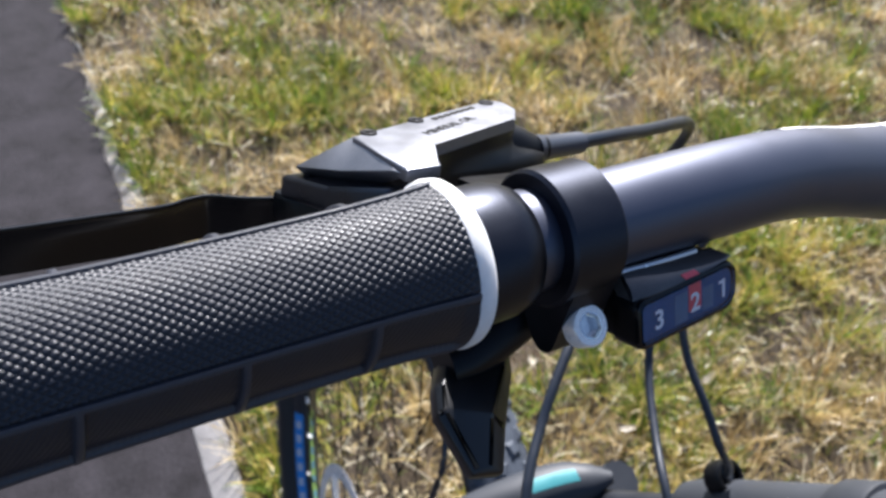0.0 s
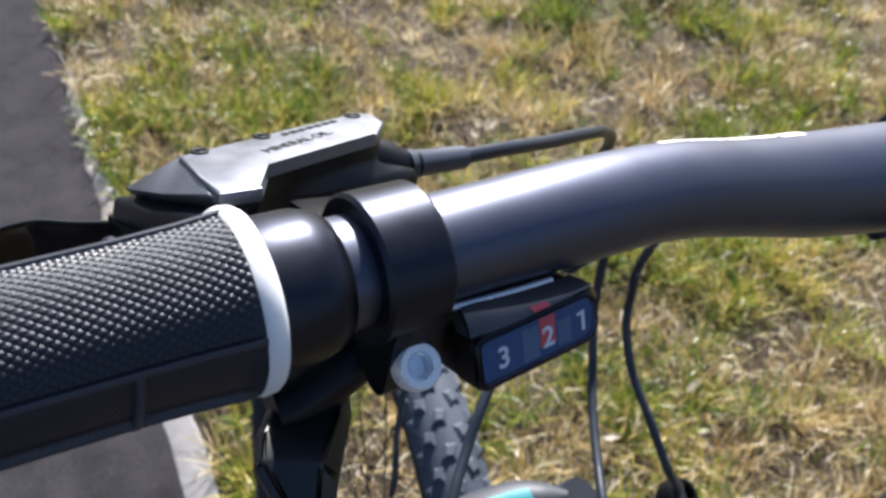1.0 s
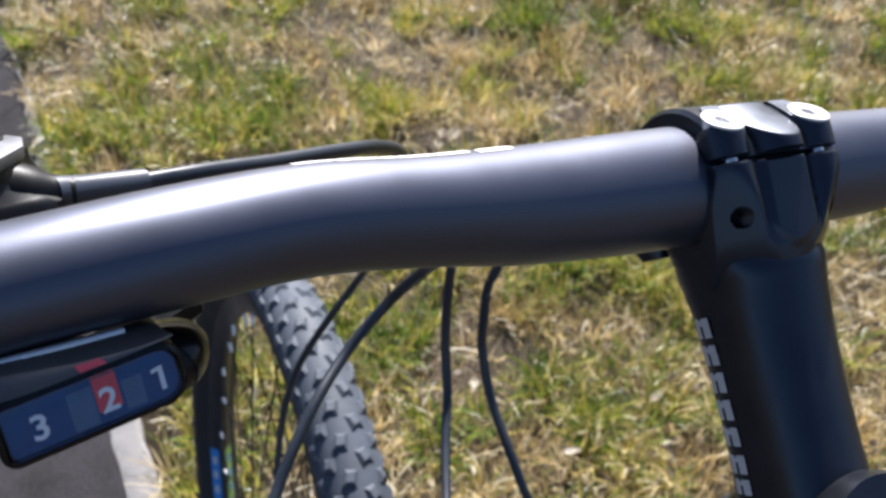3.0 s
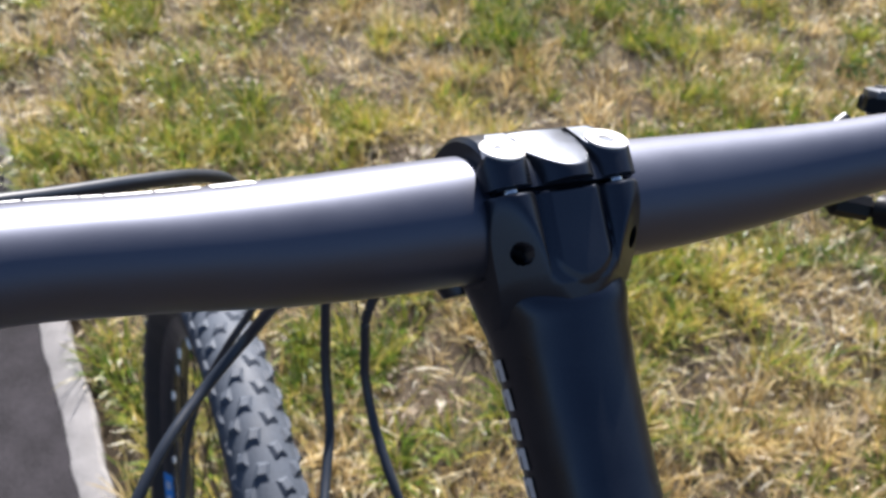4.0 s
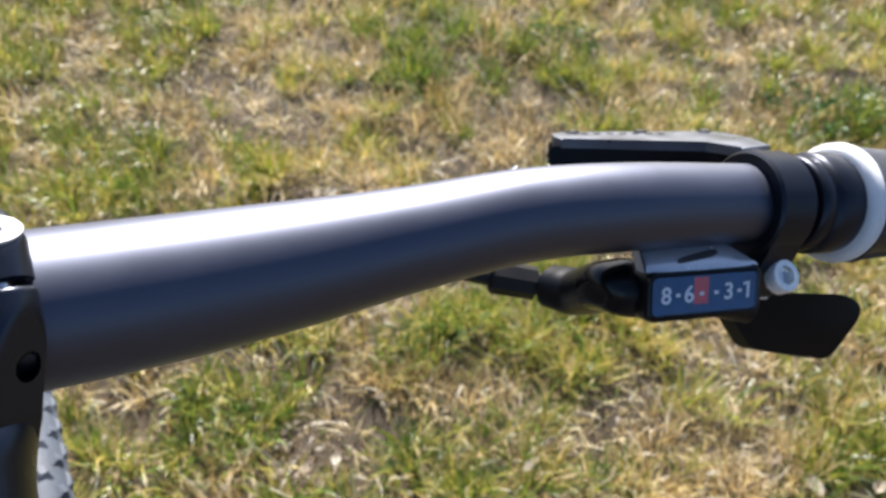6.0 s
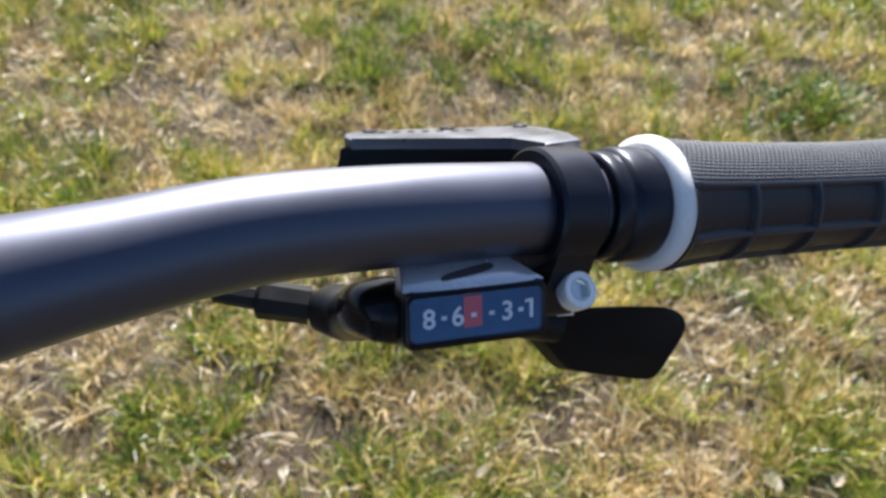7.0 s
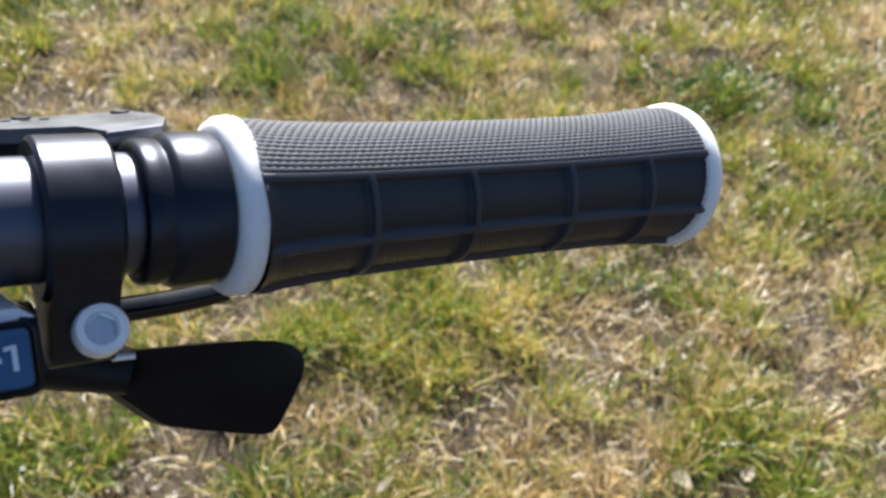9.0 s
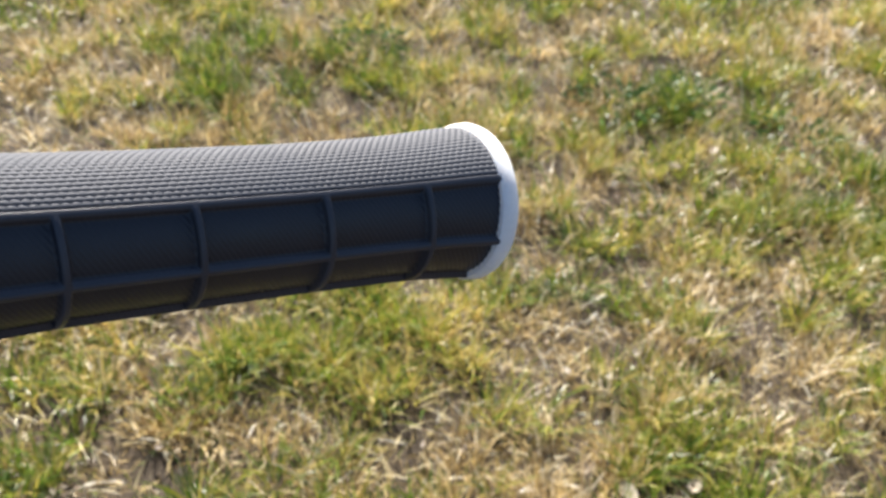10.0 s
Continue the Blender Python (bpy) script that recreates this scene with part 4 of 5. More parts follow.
# ---- cables ----
CABLES = [
    ([(-0.1520, 0.0448, -0.0150), (-0.1320, 0.0510, -0.0190), (-0.1100, 0.0595, -0.0258), (-0.0850, 0.0710, -0.0345), (-0.0640, 0.0830, -0.0450), (-0.0490, 0.0920, -0.0570), (-0.0400, 0.1000, -0.0750), (-0.030, 0.112, -0.098), (-0.012, 0.138, -0.138), (0.004, 0.168, -0.195), (0.0120, 0.1915, -0.2440), (0.0020, 0.1930, -0.2728), (-0.0110, 0.1940, -0.3186), (-0.0192, 0.1848, -0.3556), (-0.0246, 0.1666, -0.3886), (-0.0292, 0.1436, -0.4217), (-0.033, 0.140, -0.50), (-0.034, 0.165, -0.58), (-0.034, 0.20, -0.66), (-0.034, 0.245, -0.735)], 0.0023, "black hydraulic brake hose"),
    ([(0.1365, 0.0205, -0.0250), (0.12, 0.028, -0.026), (0.08, 0.045, -0.035), (0.03, 0.058, -0.052), (-0.010, 0.070, -0.075), (-0.0260, 0.0760, -0.0980), (-0.0250, 0.0880, -0.1190), (-0.0286, 0.0989, -0.1484), (-0.0467, 0.0919, -0.1678), (-0.0701, 0.0707, -0.1751), (-0.0917, 0.0456, -0.1898), (-0.1104, 0.0172, -0.2013), (-0.118, -0.020, -0.225), (-0.10, -0.06, -0.265), (-0.04, -0.08, -0.31)], 0.0025, "black gear cable housing"),
    ([(0.166, 0.0390, -0.0085), (0.14, 0.033, -0.018), (0.10, 0.040, -0.030), (0.05, 0.065, -0.050), (0.02, 0.09, -0.07), (0.012, 0.112, -0.10), (0.011, 0.120, -0.13), (0.0132, 0.1187, -0.1568), (0.0153, 0.1074, -0.1938), (0.0150, 0.0890, -0.2190), (0.0083, 0.0719, -0.2272), (-0.0029, 0.045, -0.2316), (-0.0156, 0.0141, -0.2327), (-0.02, -0.03, -0.25), (-0.01, -0.06, -0.29)], 0.0024, "black hydraulic brake hose"),
    ([(-0.1365, 0.0205, -0.0250), (-0.10, 0.035, -0.030), (-0.05, 0.055, -0.040), (0.0, 0.075, -0.060), (0.03, 0.095, -0.09), (0.036, 0.108, -0.12), (0.0346, 0.1105, -0.1442), (0.0309, 0.1089, -0.1643), (0.0320, 0.1046, -0.1813), (0.0332, 0.0986, -0.1983), (0.0357, 0.0811, -0.2178), (0.0372, 0.0553, -0.2290), (0.0430, 0.0335, -0.2450), (0.060, 0.0310, -0.2650), (0.074, 0.0340, -0.2860)], 0.0024, "black gear cable housing"),
]
for pts, r, label in CABLES:
    part("cable", tube(spline(pts, 8), r, 14), CABLE_SKIN, label=label)

# ---- front wheel ----
HUB = Vector((0.0735, 0.2740, -0.8200))
WAX = Vector((1.0, -0.0702, 0.0300)).normalized()
WFW = (Vector((0, 1, 0)) - WAX * WAX.y).normalized()
WUP = WAX.cross(WFW).normalized()


def wheel_point(angle, r, side=0.0):
    return HUB + (WUP * math.cos(angle) + WFW * math.sin(angle)) * r + WAX * side


def wheel_ring(profile, seg=120):
    rows = [[wheel_point(2 * math.pi * k / seg, r, s) for s, r in profile] for k in range(seg + 1)]
    bm = grid_bm(rows, caps=False)
    bmesh.ops.remove_doubles(bm, verts=bm.verts, dist=1e-6)
    return bm


wheel = part("front_wheel", wheel_ring([(-0.0125, 0.313), (-0.0130, 0.303), (-0.0042, 0.2880), (-0.0024, 0.2870), (0.0024, 0.2870), (0.0042, 0.2880), (0.0130, 0.303), (0.0125, 0.313)]), RIM_METAL, label="black-rimmed mountain bike wheel")
tyre_bm = wheel_ring([(0.0275 * math.cos(t) * 1.0, 0.3375 + 0.0285 * math.sin(t)) for t in np.linspace(-0.95, math.pi + 0.95, 15)] + [(-0.012, 0.308), (0.012, 0.308)], 160)
lugs = [tyre_bm]
NL = 78
for k in range(NL):
    a0 = 2 * math.pi * k / NL
    for row, (t, wide, long, off) in enumerate(((-0.26, 0.0085, 0.0115, 0.0), (0.26, 0.0085, 0.0115, 0.5), (-0.74, 0.0075, 0.010, 0.5), (0.74, 0.0075, 0.010, 0.0), (-1.18, 0.0062, 0.013, 0.0), (1.18, 0.0062, 0.013, 0.5))):
        a = a0 + off * 2 * math.pi / NL
        u = Vector((0, 0, 0)) + (WUP * math.cos(a) + WFW * math.sin(a))
        nrm = (u * math.cos(t) + WAX * math.sin(t)).normalized()
        c = wheel_point(a, 0.3375 + 0.0290 * math.cos(t), 0.0280 * math.sin(t))
        along = WAX.cross(u).normalized()
        skew = 0.35 if row % 2 else -0.35
        along = (along + WAX * skew * (1 if row < 4 else 0)).normalized()
        across = along.cross(nrm).normalized()
        bm = bmesh.new()
        base = [bm.verts.new(c - nrm * 0.002 + across * (wide / 2 * i * 1.45) + along * (long / 2 * j * 1.40)) for i, j in ((-1, -1), (1, -1), (1, 1), (-1, 1))]
        cap = [bm.verts.new(c + nrm * (0.0017 if row < 4 else 0.0012) + across * (wide / 2 * i * 0.70) + along * (long / 2 * (j * 0.66 + 0.1 * i))) for i, j in ((-1, -1), (1, -1), (1, 1), (-1, 1))]
        bm.faces.new(cap)
        for j in range(4):
            bm.faces.new((base[j], base[(j + 1) % 4], cap[(j + 1) % 4], cap[j]))
        lugs.append(bm)
tyre = part("tyre", joined(*lugs), TYRE_RUBBER, wheel, "dusty knobbly tyre with black sidewalls", sharp=30)
tyre.data.materials.append(SIDEWALL_RUBBER)
for poly in tyre.data.polygons:
    out = poly.center + BASE - HUB
    if (out - WAX * out.dot(WAX)).length < 0.345 and poly.area > 1e-5:
        poly.material_index = 1
part("hub", lathe([(-0.05, 0.009), (-0.034, 0.009), (-0.033, 0.029), (-0.030, 0.029), (-0.027, 0.014), (0.027, 0.014), (0.030, 0.024), (0.033, 0.024), (0.034, 0.009), (0.05, 0.009)], HUB, WAX, 28), BLACK_METAL, wheel)
for k in range(32):
    a = 2 * math.pi * k / 32
    s = 1 if k % 2 else -1
    b = a + (0.55 if (k // 2) % 2 else -0.55)
    part("spoke", tube([wheel_point(b, 0.026, s * 0.0315), wheel_point(a, 0.2875, s * 0.001)], 0.0010, 8), BLACK_METAL, wheel)
    top, foot = wheel_point(a, 0.2875, s * 0.001), wheel_point(b, 0.026, s * 0.0315)
    way = (foot - top).normalized()
    part("spoke_nipple", tube([top - way * 0.002, top + way * 0.008, top + way * 0.013], [0.0021, 0.0021, 0.0014], 10), STEEL, wheel, "silver spoke nipple")
rotor = part("brake_rotor", wheel_ring([(-0.0425, 0.090), (-0.0425, 0.076), (-0.0408, 0.076), (-0.0408, 0.090)], 64), STEEL, wheel, "steel disc brake rotor")
for k in range(6):
    a = 2 * math.pi * k / 6
    part("rotor_arm", tube([wheel_point(a + 0.5, 0.024, -0.0416), wheel_point(a, 0.078, -0.0416)], 0.0035, 8, flat=0.25), STEEL, rotor)
# decals on both slopes of the rim, with pale print too small to read: plain bars
for a0 in (2.06, 2.06 + 2.0944, 2.06 + 4.1888):
    for side, mat in ((-1, BLUE_PAINT), (1, LIME_PAINT)):
        slope = lambda k: (0.3032 - 0.0152 * k - 0.0003, side * (0.0130 - 0.0088 * k + 0.0004))
        part("rim_decal", grid_bm([[wheel_point(a0 + 0.56 * i / 10, *slope(k)) for k in (0.04, 0.5, 0.97)] for i in range(11)], closed=False), mat, wheel)
        for k in range(7):
            b0 = a0 + 0.04 + 0.07 * k
            lift = lambda k: (slope(k)[0] - 0.0002, slope(k)[1] + side * 0.0002)
            part("print_bar", grid_bm([[wheel_point(b0 + 0.035 * i, *lift(q)) for q in (0.25, 0.72)] for i in range(2)], closed=False), GREY_INK if side < 0 else BLUE_PAINT, wheel)

# ---- fork and front of the frame ----
CROWN = Vector((0.036, 0.092, -0.392))
leg_way = (HUB + Vector((0, -0.03, 0)) - CROWN).normalized()
arch = spline([(-0.052, 0.106, -0.424, 0.009), (-0.034, 0.106, -0.414, 0.012), (0.000, 0.103, -0.401, 0.0155), (0.034, 0.100, -0.392, 0.0165), (0.054, 0.094, -0.384, 0.0125), (0.067, 0.089, -0.376, 0.004)], 6)
fork = part("fork", tube([r[:3] for r in arch], [r[3] for r in arch], 28, flat=0.85), FRAME_PAINT, label="grey suspension fork with teal decals")
rows = []
for k in range(8):
    q = arch[np.clip(13 + 1 * k, 0, len(arch) - 1)]
    rows.append([Vector(q[:3]) + Vector((0, math.sin(t), 0.85 * math.cos(t))) * (q[3] + 0.0008) for t in np.linspace(-0.34, 0.22, 6)])
part("teal_decal", grid_bm(rows, closed=False), TEAL_PAINT, fork)
for sx in (-1, 1):
    a = CROWN + Vector((sx * 0.064, 0, 0))
    part("fork_leg", lathe([(0.03, 0.016), (0.09, 0.016), (0.092, 0.021), (0.10, 0.0225), (0.40, 0.019), (0.435, 0.017), (0.445, 0.012)], a, leg_way, 28), FRAME_PAINT, fork)
head_top, head_mid = Vector((0.078, -0.043, -0.213)), Vector((0.086, 0.029, -0.328))
head_way = (head_mid - head_top).normalized()
frame_ob = part("bike_frame", tube([steer_top + steer * 0.05, head_top - head_way * 0.03 + Vector((-0.02, 0, 0)), head_top, head_mid, head_mid + head_way * 0.02], [0.016, 0.018, 0.0215, 0.0215, 0.0195], 32), FRAME_PAINT, label="grey painted bicycle frame")
part("steerer", tube([head_mid, CROWN + Vector((0.02, -0.005, -0.012))], 0.0105, 20), RIM_METAL, fork)
part("headset_cup", lathe([(0.0, 0.018), (0.001, 0.0235), (0.004, 0.0245), (0.026, 0.0245), (0.030, 0.0230), (0.031, 0.0205)], head_top - head_way * 0.004, head_way, 36), FRAME_PAINT, frame_ob, "grey headset cup")
for d0, d1, mat in ((0.006, 0.010, GREY_INK), (0.036, 0.050, GREY_INK), (0.0505, 0.0525, TEAL_PAINT)):
    decal_r = 0.0248 if d0 < 0.02 else 0.0219
    facing = Vector((-0.45, -0.35, 0.8))
    facing = (facing - head_way * facing.dot(head_way)).normalized()
    part("frame_decal", grid_bm([[head_top + head_way * (d0 + (d1 - d0) * i / 3) + (facing * math.cos(t) + head_way.cross(facing) * math.sin(t)) * decal_r for t in np.linspace(-0.9, 0.5, 8)] for i in range(4)], closed=False), mat, frame_ob)
knob_at = Vector((0.0800, 0.0370, -0.2960))
port = part("cable_port", lathe([(-0.006, 0.0110), (0.003, 0.0115), (0.0062, 0.0105), (0.0066, 0.0090), (0.0058, 0.0078), (0.0020, 0.0072)], knob_at, Vector((0.1, -0.4, 0.9)), 28), BLACK_PLASTIC, frame_ob, "black round cable port")
part("port_bolt", lathe([(0, 0.0028), (0.003, 0.0024)], knob_at + Vector((0.0003, -0.001, 0.0022)), Vector((0.1, -0.4, 0.9)), 16), RIM_METAL, port)
part("down_tube", tube([head_mid, Vector((0.13, -0.08, -0.53)), Vector((0.24, -0.25, -0.66)), Vector((0.32, -0.38, -0.75))], [0.020, 0.022, 0.022, 0.022], 32), FRAME_PAINT, frame_ob)
part("top_tube", tube([head_top + head_way * 0.03, Vector((0.20, -0.22, -0.33)), Vector((0.36, -0.40, -0.44))], [0.020, 0.019, 0.018], 28), FRAME_PAINT, frame_ob)

# ---- ground, path edge and road ----
def ground_height(x, y):
    """Gentle unevenness of the verge, in metres."""
    return np.clip((x + 0.17) / 0.25, 0, 1) * (0.010 * np.sin(x * 2.1 + 0.7) * np.cos(y * 1.7 + 0.3) + 0.007 * np.sin(x * 11.3 + y * 7.1 + 2 * np.sin(y * 5)) * np.sin(y * 13.7 - x * 4.3 + 1.0)
            + 0.004 * np.sin(x * 29 + 3 * np.sin(y * 9)) * np.sin(y * 33 + 2 * np.sin(x * 11)) - 0.004)


def stretched(lo, hi, step, far):
    """Even steps between lo and hi, then ever longer ones out to far."""
    mid = list(np.arange(lo, hi + step / 2, step))
    out, d = [], step
    while (out[-1] if out else 0) < far:
        d *= 1.5
        out.append((out[-1] if out else 0) + d)
    return [lo - o for o in out][::-1] + mid + [hi + o for o in out]


gxs, gys = stretched(-0.6, 3.6, 0.03, 400), stretched(-0.8, 3.4, 0.03, 400)
V = []
for y in gys:
    for x in gxs:
        near = max(0.0, 1 - max(abs(x - 1.5), abs(y - 1.3)) / 30)
        on_road = 1.0 if x < -0.12 else 0.0
        V.append((x, y, float(ground_height(x, y)) * near * (1 - on_road) - 0.02 * on_road))
nxg = len(gxs)
F = [(j * nxg + i, j * nxg + i + 1, (j + 1) * nxg + i + 1, (j + 1) * nxg + i) for j in range(len(gys) - 1) for i in range(nxg - 1)]
me = bpy.data.meshes.new("ground")
me.from_pydata(V, [], F)
me.materials.append(SOIL)
me.shade_smooth()
tagged(new("ground", me), "brown soil and matted thatch of the grass verge", "ground", kind="structure")

def edge_noise(y, seed, amount):
    return amount * (noise.noise(Vector((y * 9.0, seed, 0))) + 0.6 * noise.noise(Vector((y * 31.0, seed, 4))))


# road: a slab whose edge towards the verge is worn
ys = np.concatenate([np.linspace(-60, -1, 30), np.linspace(-0.98, 3.2, 260), np.linspace(3.4, 120, 60)])
rows = []
for y in ys:
    e = -0.212 + (edge_noise(y, 1.3, 0.0055 if y < 1.2 else 0.008) if -1 < y < 3.2 else 0)
    rows.append([(-3.6, y, -0.06), (-3.6, y, 0.004), (-1.2, y, 0.010), (e - 0.01, y, 0.008), (e, y, 0.006), (e + 0.0012, y, -0.06)])
tagged(new("road", finish("road", grid_bm(rows), ASPHALT)), "grey worn asphalt road beside the verge", "road", kind="structure")
rows = []
for y in ys:
    fade = 1.0 if not -1 < y < 3.2 else min(1.0, max(0.22, 1.1 - 1.1 * max(0, y - 1.10)))
    e0 = -0.2105 + (edge_noise(y, 1.3, 0.0055 if y < 1.2 else 0.008) if -1 < y < 3.2 else 0)
    w = 0.050 * fade * (1 + (edge_noise(y, 7.7, 0.06 if y < 1.15 else 0.4) if -1 < y < 3.2 else 0))
    sunk = 0.03 * min(1.0, max(0.0, (edge_noise(y, 3.1, 1.4) + 0.75) * (y - 1.10) * 1.6)) if y > 1.10 else 0.0
    rows.append([(e0, y, -0.06), (e0, y, 0.0065 - sunk), (e0 + 0.003, y, 0.0085 - sunk), (e0 + w - 0.006, y, 0.010 - sunk), (e0 + w, y, 0.005 - sunk), (e0 + w + 0.002, y, -0.06)])
tagged(new("pavement_edge", finish("pavement_edge", grid_bm(rows), KERB_PAINT)), "pale weathered concrete edging of the road", "kerb", kind="structure")


# ---- grass ----
# where the sward is lush, where it is straw, and where litter shows: x, y
LUSH = [(1.88, 1.01), (1.73, 0.66), (1.84, 0.45), (1.67, 1.46), (0.89, 0.87), (0.65, 0.93), (0.96, 0.83), (1.17, 0.30), (0.37, 0.99), (0.73, 0.78), (0.75, 0.89), (0.53, 0.66), (0.15, 2.02), (1.07, 1.74),
        (0.01, 1.77), (1.93, 1.09), (0.14, 1.58), (-0.12, 1.56), (0.45, 1.93), (0.17, 1.54), (0.01, 1.30), (0.10, 1.81), (0.70, 0.48), (0.49, 0.87), (0.29, 0.79), (0.15, 1.01), (0.92, 0.84), (0.86, 0.76), (0.64, 0.76), (1.01, 0.73), (0.95, 0.64), (0.84, 0.68), (0.71, 0.60), (1.90, 0.75)]
STRAW = [(1.00, 1.53), (1.01, 0.59), (1.47, 0.34), (1.39, 0.22), (0.80, 1.63), (0.82, 1.90), (1.17, 0.60), (1.41, 0.94), (0.91, 0.45), (1.08, 0.48), (0.46, 1.60), (0.82, 1.47), (0.34, 1.79), (0.33, 0.89),
         (0.94, 1.28), (0.57, 1.62), (0.71, 1.28), (1.08, 1.36), (-0.17, 1.32), (0.03, 0.60), (0.72, 1.44), (0.46, 0.80), (0.69, 1.54)]
BARE = [(0.58, 1.31), (0.33, 0.75), (0.87, 0.59), (1.20, 1.30), (0.35, 0.69), (0.65, 1.54), (1.56, 0.86), (1.46, 0.46), (0.30, 0.70), (0.08, 0.66)]


def patchy(x, y, s, seed, waves=26):
    """Smooth noise about 0.5 from many waves."""
    r = np.random.RandomState(seed)
    out = np.zeros_like(x)
    for k in range(waves):
        a = r.uniform(0, 2 * math.pi)
        f = s * r.uniform(0.5, 1.8)
        out += np.sin(f * (np.cos(a) * x + np.sin(a) * y) + r.uniform(0, 6.28))
    return 0.5 + 0.28 * out / math.sqrt(waves / 2)


def near_to(x, y, spots, reach):
    """1 at the spots, fading to 0 over their reach."""
    out = np.zeros_like(x)
    for k, (a, b) in enumerate(spots):
        w = reach * (0.8 + 0.4 * ((k * 7) % 5) / 4)
        out = np.maximum(out, np.exp(-((x - a) ** 2 + (y - b) ** 2) / (w * w)))
    return out


def lushness(x, y):
    """0 where the sward is all straw, 1 where it is all green."""
    return np.clip(0.36 + 0.55 * (patchy(x, y, 8.0, 3) - 0.15) + 0.70 * (patchy(x, y, 34.0, 9) - 0.5) + 0.42 * near_to(x, y, LUSH, 0.085) - 0.45 * near_to(x, y, STRAW, 0.085), 0.16, 1)


def bareness(x, y):
    return np.clip(near_to(x, y, BARE, 0.055) * 1.1 + 0.9 * np.clip(patchy(x, y, 20.0, 17) - 0.74, 0, 1) * 4, 0, 1)


def blades(name, label, mat, xy, long, wide, tilt, bend, seed, way=None, steps=3):
    """Many tapered, arching blades in one mesh. tilt: radians from upright at the root; bend: radians added up to the tip; way: the side it falls to."""
    r = np.random.RandomState(seed)
    n = len(xy)
    phi = r.uniform(0, 2 * math.pi, n) if way is None else way
    d = np.stack([np.cos(phi), np.sin(phi)], 1)
    turn = phi + math.pi / 2 + r.uniform(-0.9, 0.9, n)
    s = np.stack([np.cos(turn), np.sin(turn)], 1)
    z0 = ground_height(xy[:, 0], xy[:, 1])
    c = np.column_stack([xy, z0 - 0.004])
    vs = []
    for k in range(steps + 1):
        t = k / steps
        if k:
            a = tilt + bend * (t - 0.5 / steps)
            c = c.copy()
            c[:, :2] += d * (long / steps * np.sin(a))[:, None]
            c[:, 2] += long / steps * np.cos(a)
            c[:, 2] = np.maximum(c[:, 2], z0 + 0.001 + 0.003 * t)
        if k < steps:
            w = wide * (1 - 0.6 * t * t) / 2
            p, q = c.copy(), c.copy()
            p[:, :2] += s * w[:, None]
            q[:, :2] -= s * w[:, None]
            q[:, 2] += w * 0.5
            vs += [p, q]
        else:
            vs.append(c)
    per = 2 * steps + 1
    v = np.stack(vs, 1).reshape(-1, 3)
    i = np.arange(n)[:, None] * per
    quads = np.concatenate([i + [2 * k, 2 * k + 1, 2 * k + 3, 2 * k + 2] for k in range(steps - 1)], 0)
    tris = i + [per - 3, per - 2, per - 1]
    me = bpy.data.meshes.new(name)
    me.vertices.add(len(v))
    me.vertices.foreach_set("co", v.ravel())
    loops = np.concatenate([quads.ravel(), tris.ravel()])
    me.loops.add(len(loops))
    me.loops.foreach_set("vertex_index", loops.astype(np.int32))
    nq, nt = len(quads), len(tris)
    me.polygons.add(nq + nt)
    me.polygons.foreach_set("loop_start", np.concatenate([np.arange(nq) * 4, nq * 4 + np.arange(nt) * 3]).astype(np.int32))
    me.update(calc_edges=True)
    me.shade_smooth()
    me.materials.append(mat)
    return tagged(new(name, me), label, "grass", kind="stuff")


def verge_mask(xy):
    x, y = xy[:, 0], xy[:, 1]
    edge = -0.150 - 0.045 * np.clip((y - 1.15) / 0.3, 0, 1) + 0.010 * np.sin(y * 9) + 0.012 * np.sin(y * 23 + 1)
    return (x > edge) & (x - 1.55 * y < 2.0) & (x < 3.2) & (y < 2.7) & (y > 0.0)


def scatter(n, seed):
    r = np.random.RandomState(seed)
    xy = np.stack([r.uniform(-0.22, 3.2, n), r.uniform(0.0, 2.7, n)], 1)
    return xy[verge_mask(xy)]


def tufts(n, each, spread, seed, chance):
    """Blades gathered in tufts that spread outwards: their places and the sides they fall to."""
    r = np.random.RandomState(seed)
    c = scatter(n, seed + 100)
    c = c[r.uniform(0, 1, len(c)) < chance(c[:, 0], c[:, 1])]
    size = r.uniform(0.5, 1.5, len(c))
    xy, way = [], []
    for p, k in zip(c, size):
        off = r.normal(0, spread * k, (int(each * k ** 1.6) + 3, 2))
        xy.append(p + off)
        way.append(np.arctan2(off[:, 1], off[:, 0]) + r.normal(0, 0.7, len(off)) + r.normal(0, 0.2))
    xy, way = np.concatenate(xy), np.concatenate(way)
    keep = verge_mask(xy)
    return xy[keep], way[keep]


def pick(xy, chance, seed):
    r = np.random.RandomState(seed)
    return xy[r.uniform(0, 1, len(xy)) < chance]


r = np.random.RandomState(31)
xy = scatter(140000, 12)
clump = np.clip(2.2 * patchy(xy[:, 0], xy[:, 1], 70.0, 33) - 0.35, 0.08, 1)
xy = pick(xy, clump * np.clip(1.1 - 0.55 * lushness(xy[:, 0], xy[:, 1]), 0.2, 1) * (1 - 0.75 * bareness(xy[:, 0], xy[:, 1])), 22)
k = len(xy)
blades("dead_thatch", "matted thatch of fine straw-coloured dead grass", DRY_BLADE, xy, r.uniform(0.018, 0.050, k), r.uniform(0.0008, 0.0020, k), r.uniform(0.5, 1.35, k), r.uniform(0.1, 0.9, k), 42)
xy = scatter(110000, 13)
clump = np.clip(2.2 * patchy(xy[:, 0], xy[:, 1], 70.0, 34) - 0.35, 0.08, 1)
